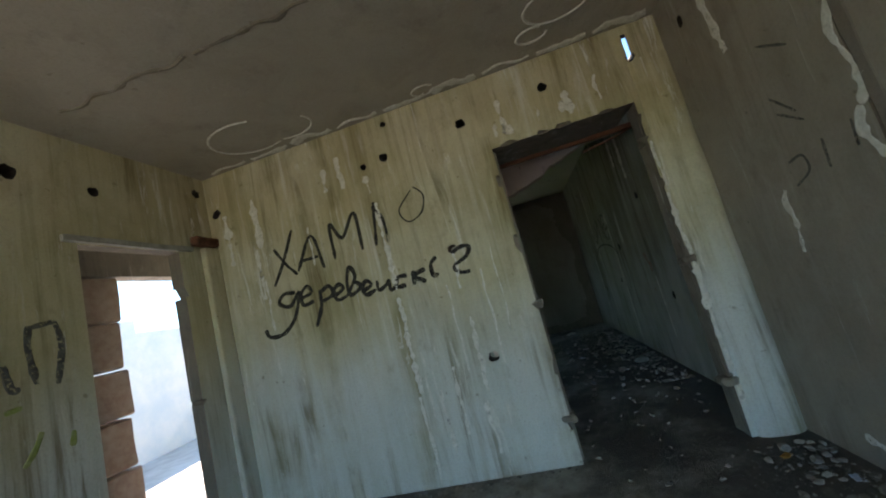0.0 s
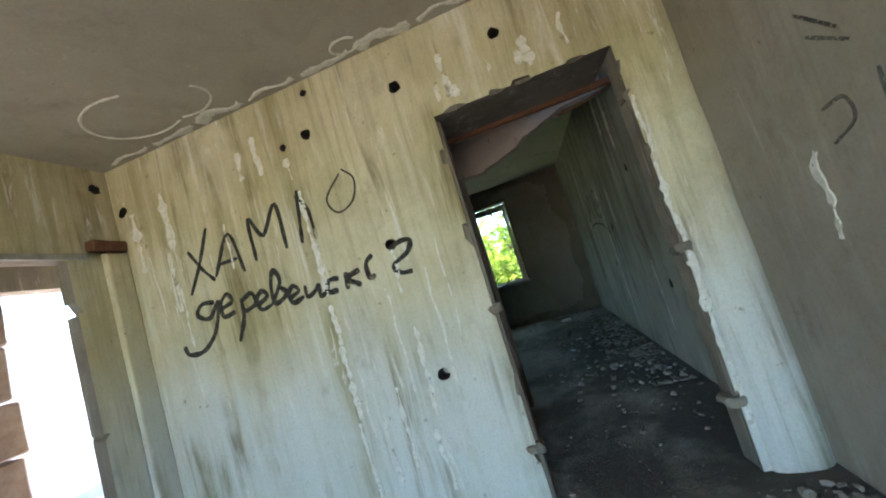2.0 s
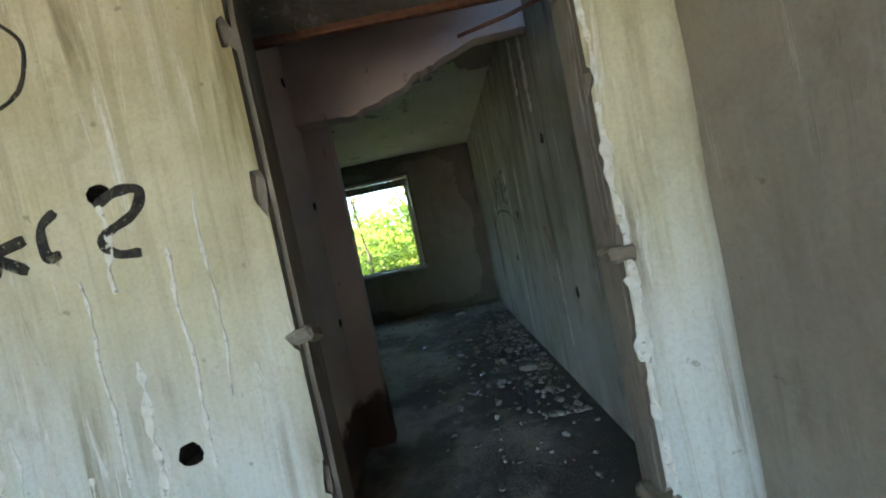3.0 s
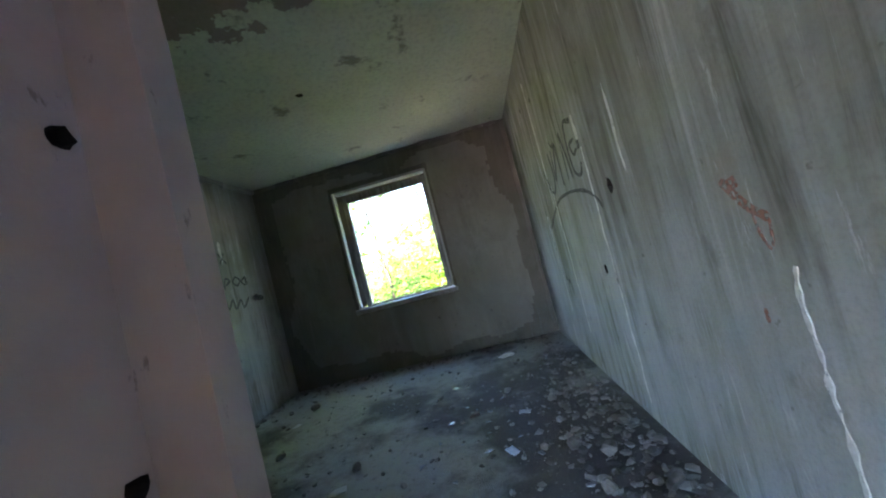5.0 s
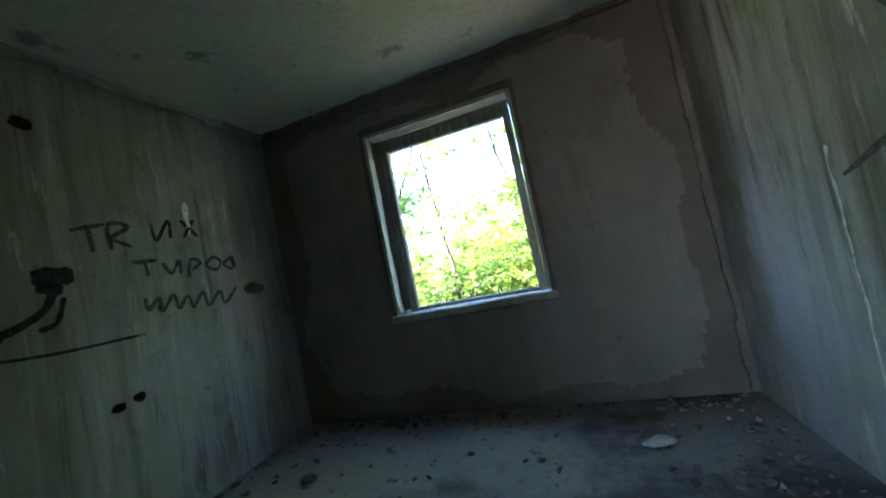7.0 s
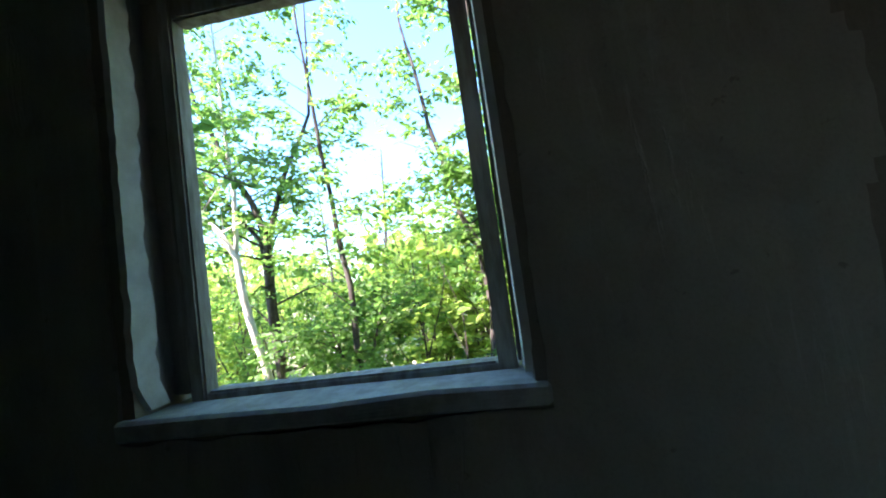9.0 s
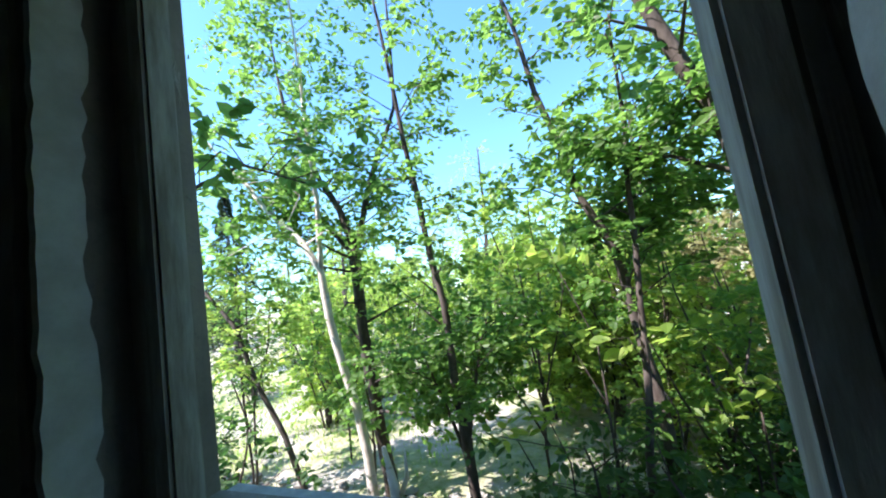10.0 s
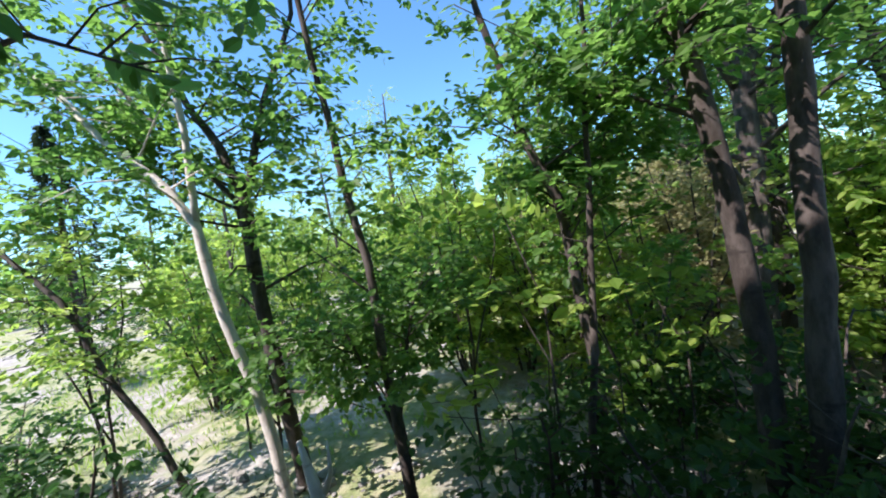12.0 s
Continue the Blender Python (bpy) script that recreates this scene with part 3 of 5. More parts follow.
def grow(stems, seed, twigs=26, leaves=60, leaf=0.06, reach=0.7, low=0.35, spread=0.15, bare=False):
    """Limbs and leaf places for a tree: stems are (points, radii); twigs leave them above the share low."""
    rng = random.Random(seed)
    bm = bmesh.new()
    cs, ds = [], []
    for pts, radii in stems:
        pts = [Vector(p) for p in pts]
        fine, rad = [], []
        for i in range(len(pts) - 1):
            for k in range(4):
                t = k / 4
                p = pts[i].lerp(pts[i + 1], t)
                fine.append(p + noise.noise_vector(p * 1.7 + Vector((seed, 0, 0))) * 0.035)
                rad.append(radii[i] * (1 - t) + radii[i + 1] * t)
        fine.append(pts[-1])
        rad.append(radii[-1])
        tube(bm, fine, rad, 9, rng)
        total = len(fine) - 1
        for j in range(twigs):
            s = low + (1 - low) * (j + rng.random()) / twigs
            i = min(int(s * total), total - 1)
            p = fine[i].lerp(fine[i + 1], s * total - i)
            ang = rng.uniform(0, 2 * math.pi)
            d = Vector((math.cos(ang), math.sin(ang), rng.uniform(-0.1, 0.8))).normalized()
            ln = reach * rng.uniform(0.4, 1.1)
            q, m = p + d * ln * 0.5 + Vector((0, 0, 0.04)), p + d * ln + Vector((0, 0, rng.uniform(-0.12, 0.1)))
            r0 = max(0.004, rad[i] * 0.3)
            if not bare:
                tube(bm, [p, q, m], [r0, r0 * 0.6, 0.002], 5)
            for _ in range(max(1, leaves // 8)):
                u = rng.random() ** 0.6
                c = p.lerp(q, u * 2) if u < 0.5 else q.lerp(m, u * 2 - 1)
                e = (d + Vector((rng.gauss(0, 0.8), rng.gauss(0, 0.8), rng.gauss(0, 0.5)))).normalized()
                ln2 = spread * rng.uniform(1.0, 2.2)
                across = e.cross(Vector((0, 0, 1)))
                for g in range(13):
                    v = (g + rng.random()) / 13
                    at = c + e * ln2 * v + Vector((rng.gauss(0, 0.012), rng.gauss(0, 0.012), -0.1 * ln2 * v * v + rng.gauss(0, 0.015)))
                    away = e * 0.6 + across * (1 if g % 2 else -1) + Vector((rng.gauss(0, 0.3), rng.gauss(0, 0.3), -0.3 + rng.gauss(0, 0.3)))
                    cs.append(at)
                    ds.append(away[:])
    sizes = np.array([leaf * rng.uniform(0.6, 1.25) for _ in cs])
    return bm, np.array(cs), np.array(ds), sizes


def tree(name, label, base, stems, seed, bark=None, leafmat=None, category="tree", group="", **kw):
    root = new(name)
    root.location = base
    tagged(root, label, category, group)
    bm, cs, ds, sizes = grow(stems, seed, **kw)
    smooth(part("trunk", bm, bark or M_BARK, root))
    leaf_cloud("crown", cs, ds, sizes, leafmat or M_LEAF, root, np.random.default_rng(seed))
    return root


# near trees: base on the ground, stems relative to the base
tree("tree", "young tree with a pale sunlit leaning trunk", (-1.88, 9.44, GZ),
     [([(0, 0, -0.1), (-0.04, 0, 0.62), (-0.18, 0, 1.28), (-0.28, 0, 2.07), (-0.42, 0, 2.3), (-0.68, 0.02, 2.55), (-1.0, 0.05, 2.9), (-1.4, 0.1, 3.3), (-1.9, 0.2, 3.9)], [0.042, 0.038, 0.034, 0.029, 0.026, 0.024, 0.02, 0.014, 0.006]),
      ([(-0.28, 0, 2.07), (-0.26, 0.03, 2.65), (-0.31, 0.05, 3.12), (-0.36, 0.1, 4.0), (-0.4, 0.1, 5.0)], [0.022, 0.02, 0.018, 0.012, 0.005])], 3, M_BARKP, M_LEAF, twigs=26, leaves=60, low=0.45, reach=0.7)
tree("tree", "forked dark-barked tree with upswept limbs", (-2.12, 9.95, GZ),
     [([(0, 0, -0.1), (-0.02, 0, 0.55), (-0.07, 0, 1.11), (-0.08, 0, 1.98), (-0.07, 0, 2.36)], [0.066, 0.058, 0.054, 0.05, 0.046]),
      ([(-0.07, 0, 2.32), (-0.21, 0.04, 2.69), (-0.42, 0.08, 3.02), (-0.77, 0.1, 3.85), (-1.0, 0.1, 5.4)], [0.04, 0.034, 0.028, 0.02, 0.007]),
      ([(-0.05, 0, 2.3), (0.0, 0.05, 2.5), (0.15, 0.1, 2.9), (0.47, 0.2, 3.6), (0.6, 0.2, 5.2)], [0.034, 0.03, 0.025, 0.018, 0.006]),
      ([(-0.1, 0, 1.9), (-0.2, 0.1, 2.3), (-0.43, 0.15, 2.56), (-0.78, 0.2, 2.97), (-1.4, 0.3, 3.6)], [0.026, 0.024, 0.02, 0.015, 0.006])], 5, twigs=16, leaves=70, low=0.25, reach=0.8)
tree("tree", "thin dark tree leaning slightly", (-1.12, 9.5, GZ),
     [([(0, 0, -0.1), (-0.03, 0, 0.66), (-0.05, 0, 1.67), (-0.11, 0, 2.32), (-0.15, 0, 2.82), (-0.19, 0, 3.24), (-0.3, 0, 5.0)], [0.04, 0.034, 0.026, 0.022, 0.019, 0.016, 0.006]),
      ([(-0.03, 0, 0.7), (0.06, 0.06, 1.0), (0.2, 0.1, 1.5)], [0.02, 0.014, 0.005]),
      ([(-0.02, 0, 0.5), (-0.2, 0.1, 1.0), (-0.32, 0.1, 1.35)], [0.016, 0.012, 0.005])], 8, twigs=20, leaves=56, low=0.3, leafmat=M_LEAF, reach=0.6)
tree("tree", "slender grey tree leaning over the yard", (0.08, 9.7, GZ),
     [([(0, 0, -0.1), (0.0, 0, 0.7), (-0.02, 0, 1.29), (-0.08, 0, 1.89), (-0.23, 0, 2.36), (-0.39, 0, 3.09), (-0.55, 0.1, 4.2), (-0.6, 0.1, 5.4)], [0.04, 0.036, 0.034, 0.03, 0.025, 0.02, 0.012, 0.006]),
      ([(-0.05, 0, 1.7), (0.12, 0.05, 2.0), (0.3, 0.1, 2.2)], [0.014, 0.011, 0.005])], 11, twigs=24, leaves=64, low=0.34, reach=0.6)
tree("tree", "thin straight sapling with dense dark leaves", (-0.1, 9.35, GZ),
     [([(0, 0, -0.1), (0.06, 0, 0.74), (0.14, 0, 1.36), (0.21, 0, 1.99), (0.26, 0, 2.51), (0.3, 0, 3.2)], [0.024, 0.021, 0.019, 0.016, 0.012, 0.005])], 14, twigs=20, leaves=32, low=0.42, reach=0.45, leafmat=M_LEAF)
tree("tree", "thick grey-barked leaning tree", (0.76, 9.25, GZ),
     [([(0, 0, -0.1), (-0.04, 0, 1.02), (-0.07, 0, 1.5), (-0.12, 0, 1.95), (-0.19, 0, 2.37), (-0.29, 0, 2.7), (-0.7, 0, 4.3), (-0.8, 0, 6)], [0.058, 0.053, 0.05, 0.047, 0.043, 0.04, 0.027, 0.012]),
      ([(-0.15, 0, 2.1), (-0.4, 0.1, 2.3), (-0.7, 0.1, 2.35)], [0.014, 0.01, 0.004])], 17, twigs=20, leaves=56, low=0.6, reach=0.8)
tree("tree", "thick grey-barked upright tree", (0.88, 9.16, GZ),
     [([(0, 0, -0.1), (0.0, 0, 0.57), (0.05, 0, 1.33), (0.04, 0, 1.81), (0.02, 0, 2.52), (-0.05, 0, 4.3), (-0.1, 0, 6)], [0.066, 0.06, 0.055, 0.05, 0.045, 0.03, 0.014])], 19, twigs=20, leaves=56, low=0.6, reach=0.8)
tree("tree", "thin leaning sapling with a sunlit patch", (-2.5, 9.5, GZ),
     [([(0, 0, -0.1), (-0.3, 0, 0.73), (-0.6, 0, 1.3), (-0.81, 0, 1.72), (-1.2, 0, 2.1), (-1.7, 0, 2.6)], [0.026, 0.024, 0.022, 0.019, 0.014, 0.006])], 23, M_BARK, twigs=30, leaves=44, low=0.3, leafmat=M_LEAF2, reach=0.6)
for x, y, h, sd in ((-1.5, 10.4, 1.9, 301), (-2.45, 10.2, 1.7, 302), (-0.75, 10.1, 2.2, 303), (-3.0, 10.5, 2.0, 304), (0.4, 9.9, 1.8, 305), (-3.7, 9.9, 2.6, 306)):
    sap = new("sapling")
    sap.location = (x, y, GZ)
    tagged(sap, "thin bare-stemmed sapling with few leaves", "sapling", "saplings in the yard")
    for i, line in enumerate((([(0, 0, -0.08), (0.05, 0, h * 0.4), (0.02 - 0.06 * (sd % 3), 0.05, h)], [0.013, 0.01, 0.003]),
                              ([(0.04, 0, h * 0.3), (0.25, 0.1, h * 0.6), (0.35, 0.1, h * 0.8)], [0.009, 0.007, 0.003]),
                              ([(0.04, 0, h * 0.2), (-0.2, -0.1, h * 0.5), (-0.34, -0.1, h * 0.75)], [0.009, 0.007, 0.003]))):
        bm, cs, ds, sizes = grow([line], sd + 10 * i, twigs=8, leaves=26, low=0.3, reach=0.25, leaf=0.06, spread=0.12, bare=True)
        smooth(part("stem", bm, M_BARK, sap))
        leaf_cloud("leaves", cs, ds, sizes, M_LEAF, sap, np.random.default_rng(sd + i))
# leafy bough reaching in close to the window
tree("tree", "young tree with a bough of large dark leaves", (-2.95, 8.45, GZ),
     [([(0, 0, -0.1), (0.0, 0, 1.2), (0.1, 0, 2.1), (0.65, -0.05, 2.5), (1.35, -0.12, 2.5), (1.75, -0.15, 2.32)], [0.02, 0.018, 0.015, 0.011, 0.007, 0.003]),
      ([(0.1, 0, 2.1), (0.2, 0.1, 2.8), (0.5, 0.1, 3.3)], [0.012, 0.009, 0.004])], 31, leafmat=M_LEAF, twigs=9, leaves=9, low=0.6, reach=0.3, leaf=0.085, spread=0.14)
tree("tree", "leafy young tree close to the building", (-3.75, 9.9, GZ),
     [([(0, 0, -0.1), (-0.05, 0, 1.2), (0.05, 0, 2.4), (0.25, 0, 3.4)], [0.014, 0.012, 0.01, 0.004])], 29, twigs=26, leaves=60, low=0.5, leafmat=M_LEAF, leaf=0.075, reach=0.9)

# broken stump with a splintered pale top
stump = new("broken_stump")
stump.location = (-1.42, 9.05, GZ)
tagged(stump, "broken pale stump with a splintered side shoot", "stump")
bm = bmesh.new()
tube(bm, [(0, 0, -0.05), (-0.02, 0, 0.5), (-0.1, 0.02, 0.88)], [0.05, 0.042, 0.012], 9, random.Random(2))
tube(bm, [(0.0, 0, 0.62), (0.05, 0, 0.72), (0.06, 0, 0.88)], [0.018, 0.013, 0.004], 6)
smooth(part("trunk", bm, M_BARKP, stump))


def bush_stems(rng, n, height, lean):
    out = []
    for _ in range(n):
        a, r = rng.uniform(0, 2 * math.pi), rng.uniform(0.3, 1.0) * lean
        h = height * rng.uniform(0.6, 1.0)
        x, y = math.cos(a) * 0.08, math.sin(a) * 0.08
        out.append(([(x, y, -0.05), (x + math.cos(a) * r * 0.4, y + math.sin(a) * r * 0.4, h * 0.5), (x + math.cos(a) * r, y + math.sin(a) * r, h)], [0.016, 0.011, 0.004]))
    return out


def spread(ob, spots, seed, lo=0.85, hi=1.15):
    rng = random.Random(seed)
    for x, y in spots:
        s = rng.uniform(lo, hi)
        copy_thing(ob, pose(x, y, GZ - 0.02, 0, 0, rng.uniform(0, 360)) @ Matrix.Diagonal((s, s, s, 1)))


rng = random.Random(77)
bush_a = tree("shrub", "light green leafy shrub", (0.25, 11.2, GZ), bush_stems(rng, 8, 2.3, 0.7), 41, category="shrub", group="shrubs in the yard", twigs=10, leaves=24, low=0.12, reach=0.5, leaf=0.075, leafmat=M_LEAF2)
bush_b = tree("shrub", "yellow-green sunlit leafy shrub", (-0.2, 11.8, GZ), bush_stems(rng, 9, 2.6, 0.8), 43, category="shrub", group="shrubs in the yard", twigs=11, leaves=34, low=0.12, reach=0.55, leaf=0.09, leafmat=M_LEAF2)
# undergrowth: the shade it stands in is put into its leaf colour
bush_c = tree("shrub", "low undergrowth shrub with shade-darkened green leaves", (0.5, 8.9, GZ), bush_stems(rng, 7, 0.95, 0.55), 47, category="shrub", group="undergrowth in the yard", twigs=8, leaves=18, low=0.1, reach=0.4, leaf=0.065, leafmat=M_LEAF3)
bush_d = tree("shrub", "straw-coloured half-dry sunlit shrub", (0.75, 12.3, GZ), bush_stems(rng, 9, 2.8, 0.8), 53, category="shrub", group="shrubs in the yard", twigs=11, leaves=34, low=0.12, reach=0.55, leaf=0.08, leafmat=M_DRY)
spread(bush_d, [(1.7, 11.6), (2.4, 12.9), (0.2, 14.2)], 21)
spread(bush_a, [(0.9, 10.8), (2.4, 10.6), (3.2, 9.6), (3.4, 11.5), (-0.9, 12.8), (4.6, 10.5), (4.2, 8.9)], 1)
spread(bush_b, [(-0.9, 11.9), (0.9, 13.6), (2.3, 14.2), (4.2, 13.2), (-0.6, 14.6), (-4.4, 14.5), (-3.0, 15.5), (5.5, 12.0), (3.1, 10.9), (-4.2, 11.6), (-4.9, 12.6)], 2)
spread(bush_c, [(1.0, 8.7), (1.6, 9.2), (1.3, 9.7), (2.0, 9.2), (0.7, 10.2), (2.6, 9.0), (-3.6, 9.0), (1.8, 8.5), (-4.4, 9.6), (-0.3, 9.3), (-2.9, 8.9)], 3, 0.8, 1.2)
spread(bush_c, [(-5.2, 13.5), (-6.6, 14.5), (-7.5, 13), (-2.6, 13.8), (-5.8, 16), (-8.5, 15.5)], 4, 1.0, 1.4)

# light sprays of big leaves close to the window
for k, (x, y, z, dx) in enumerate(((-0.52, 9.29, 0.88, 0.29), (-0.18, 9.29, 0.81, 0.29), (-0.86, 9.29, 0.32, 0.16), (0.2, 9.37, 0.81, 0.29), (-0.53, 9.29, 1.37, 0.31), (0.47, 9.37, 0.52, 0.23), (-0.62, 9.32, 0.38, 0.13), (0.23, 9.44, 0.37, 0.21))):
    sh = new("leafy_shoot")
    sh.location = (x + dx, y + 0.1, GZ)
    tagged(sh, "thin shoot with bright sunlit leaves", "shoot", "shoots under the window")
    bm = bmesh.new()
    h = z - GZ
    tube(bm, [(0, 0, -0.05), (0.02, 0, h * 0.7), (-dx * 0.5, -0.03, h), (-dx * 1.2, -0.08, h + 0.02)], [0.007, 0.005, 0.003, 0.0015], 5)
    part("stem", bm, M_BARK, sh)
    r2 = random.Random(200 + k)
    cs = np.array([(dx * 0.2 - dx * 1.5 * u, -0.08 * u + r2.uniform(-0.05, 0.05), h + 0.02 + r2.uniform(-0.09, 0.06)) for u in [i / 17 for i in range(18)]])
    ds = np.array([(-0.6 + r2.gauss(0, 0.7), r2.gauss(0, 0.7), -0.2 + r2.gauss(0, 0.35)) for _ in range(18)])
    leaf_cloud("leaves", cs, ds, np.array([r2.uniform(0.065, 0.115) for _ in range(18)]), M_LEAF2, sh, np.random.default_rng(k), wide=0.6)

# taller trees behind
back_a = tree("tree", "tall leafy tree at the edge of the yard", (2.6, 13.5, GZ),
              [([(0, 0, -0.1), (0.05, 0, 2.0), (-0.1, 0, 4.2), (0.1, 0, 6.6)], [0.11, 0.09, 0.06, 0.02]), ([(0, 0, 2.0), (0.7, 0.2, 3.6), (1.1, 0.4, 5.2)], [0.05, 0.04, 0.01]), ([(0, 0, 2.6), (-0.8, 0.1, 4.0), (-1.3, 0, 5.4)], [0.05, 0.035, 0.01])],
              61, group="tall trees behind", twigs=26, leaves=40, low=0.25, reach=1.3, leaf=0.085, spread=0.36)
back_b = tree("tree", "airy tall tree with light leaves", (-3.4, 18.5, GZ),
              [([(0, 0, -0.1), (0.1, 0, 2.2), (0.3, 0, 4.4), (0.4, 0, 6.2)], [0.08, 0.065, 0.045, 0.015]), ([(0.1, 0, 2.0), (-0.5, 0.2, 3.4), (-0.9, 0.2, 4.8)], [0.04, 0.03, 0.01])],
              67, group="tall trees behind", twigs=26, leaves=26, low=0.4, reach=1.0, leaf=0.075, spread=0.3, leafmat=M_LEAF2)
spread(back_a, [(4.0, 11.8), (1.9, 11.0), (5.4, 10.2), (3.6, 15.5), (6.3, 13.6), (8.0, 11.5), (1.2, 16.5), (5.2, 17.5), (4.6, 9.3), (8.5, 15), (2.9, 12.2)], 7, 0.8, 1.1)
spread(back_b, [(-8.4, 17.6), (-5.6, 19.4), (-12.5, 19)], 8, 0.85, 1.05)
spread(bush_b, [(-9 + 1.7 * i, 21 + 1.8 * math.sin(i * 2.1)) for i in range(13)], 9, 1.0, 1.5)
spread(bush_b, [(-40 + 2.1 * i, 25 + 2.5 * math.sin(i * 1.3)) for i in range(26)], 12, 1.3, 2.1)
spread(back_a, [(-22 + 5.5 * i, 34 + 3 * math.sin(i * 1.7)) for i in range(10)], 10, 0.6, 0.9)

# spruce at the far edge of the clearing
spr = new("spruce")
spr.location = (-11.3, 15.6, GZ)
tagged(spr, "dark pointed spruce beyond the clearing", "tree")
bm = bmesh.new()
tube(bm, [(0, 0, -0.1), (0, 0, 3), (0, 0, 6.2)], [0.12, 0.07, 0.01], 8)
part("trunk", bm, M_BARK, spr)
r3 = random.Random(5)
cs, ds = [], []
for _ in range(5200):
    u = r3.random() ** 0.8
    z = 0.5 + 5.6 * u
    rr = (1 - u) * 1.7 * (0.75 + 0.25 * math.sin(z * 9)) * r3.random() ** 0.4
    a = r3.uniform(0, 2 * math.pi)
    cs.append((math.cos(a) * rr, math.sin(a) * rr, z - rr * 0.25))
    ds.append((math.cos(a), math.sin(a), -0.3 + r3.gauss(0, 0.2)))
leaf_cloud("crown", np.array(cs), np.array(ds), np.array([r3.uniform(0.1, 0.2) for _ in cs]), M_NEEDLE, spr, np.random.default_rng(5), wide=0.25)


def grass(name, label, n, x0, x1, y0, y1, h, mat, seed, skip=None):
    r = np.random.default_rng(seed)
    c = np.stack([r.uniform(x0, x1, n), r.uniform(y0, y1, n), np.full(n, GZ)], axis=1)
    keep = np.array([noise.noise(Vector((p[0] * 0.5, p[1] * 0.5, seed))) > -0.15 for p in c])
    c = c[keep]
    c[:, 2] += [0.08 * noise.noise(Vector((p[0], p[1], GZ)) * 0.6) + 0.03 * noise.noise(Vector((p[0], p[1], GZ)) * 2.5) - 0.03 for p in c]
    d = np.stack([r.normal(0, 0.35, len(c)), r.normal(0, 0.35, len(c)), np.ones(len(c))], axis=1)
    ob = leaf_cloud(name, c, d, r.uniform(0.5, 1.2, len(c)) * h, mat, None, r, wide=0.12)
    return tagged(ob, label, "grass", kind="stuff")


grass("grass", "pale sunlit grass in the clearing", 14000, -9, 0.5, 10.3, 18, 0.1, M_LEAF2, 3)
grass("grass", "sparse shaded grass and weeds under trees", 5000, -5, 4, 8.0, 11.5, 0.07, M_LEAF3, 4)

# ---------------------------------------------------------------- paint on the walls
PLANES = {"front": ("y", YG, -1), "right": ("x", XR, -1), "right_back": ("x", 1.216, -1), "left": ("x", XL1, 1), "left_back": ("x", XL2, 1)}


def on_wall(plane, u, v, out):
    axis, at, sgn = PLANES[plane]
    return (u, at + sgn * out, v) if axis == "y" else (at + sgn * out, u, v)


def curve_points(pts, step=6):
    """A smooth line through a few points."""
    p = [Vector((*q, 0)) for q in pts]
    p = [p[0] * 2 - p[1], *p, p[-1] * 2 - p[-2]]
    out = []
    for i in range(1, len(p) - 2):
        for k in range(step):
            t = k / step
            out.append(0.5 * (2 * p[i] + (p[i + 1] - p[i - 1]) * t + (2 * p[i - 1] - 5 * p[i] + 4 * p[i + 1] - p[i + 2]) * t ** 2 + (3 * p[i] - p[i - 1] - 3 * p[i + 1] + p[i + 2]) * t ** 3))
    return out + [p[-2]]


def stroke(bm, plane, pts, width, raise_=0.0025, uneven=0.25):
    """A painted or crusted line on a wall, with a little body and an uneven width."""
    line = curve_points(pts)
    rows = []
    for i, p in enumerate(line):
        d = (line[min(i + 1, len(line) - 1)] - line[max(i - 1, 0)])
        d = d.normalized() if d.length > 1e-6 else Vector((1, 0, 0))
        n = Vector((-d.y, d.x, 0))
        w = width * 0.5 * (1 + uneven * 1.6 * noise.noise(Vector((p.x * 23, p.y * 23, width * 90)))) * (0.65 if i in (0, len(line) - 1) else 1)
        e = raise_ + 0.0007 * math.sin(i * 2.3 + p.x * 40)
        rows.append([bm.verts.new(on_wall(plane, *(p + n * o * w).xy, h)) for o, h in ((-1, 0.0004), (-0.75, e), (0.75, e + 0.0004), (1, 0.0004))])
    for a, b in zip(rows, rows[1:]):
        for k in range(3):
            bm.faces.new((a[k], a[k + 1], b[k + 1], b[k]))


def words(label, material, plane):
    """A painted sign on a wall; each call of what this returns adds one stroke."""
    root = new("graffiti")
    tagged(root, label, "graffiti")

    def add(pts, width):
        bm = bmesh.new()
        stroke(bm, plane, pts, width)
        return part("stroke", bm, material, root)

    return add


sign = words("black spray-painted block capitals on ochre plaster", M_SPRAY, "front")
sign([(-1.82, 1.91), (-1.74, 1.77), (-1.66, 1.67)], 0.026)
sign([(-1.64, 2.02), (-1.75, 1.81), (-1.87, 1.63)], 0.026)
sign([(-1.65, 1.69), (-1.49, 1.93), (-1.43, 1.66)], 0.026)
sign([(-1.60, 1.76), (-1.46, 1.76)], 0.026)
sign([(-1.33, 1.70), (-1.32, 1.97), (-1.24, 1.84), (-1.11, 2.00), (-1.10, 1.71)], 0.026)
sign([(-0.94, 2.03), (-0.99, 1.71)], 0.026)
sign([(-0.96, 2.00), (-0.90, 1.89), (-0.89, 1.70)], 0.026)
sign([(-0.64, 2.03), (-0.76, 1.91), (-0.71, 1.81), (-0.60, 1.85), (-0.56, 1.97), (-0.62, 2.05)], 0.012)
sign = words("black spray-painted cursive word on ochre plaster", M_SPRAY, "front")
sign([(-1.71, 1.54), (-1.81, 1.55), (-1.86, 1.49), (-1.77, 1.45), (-1.68, 1.54), (-1.75, 1.36), (-1.87, 1.26), (-1.99, 1.26), (-2.02, 1.32)], 0.03)
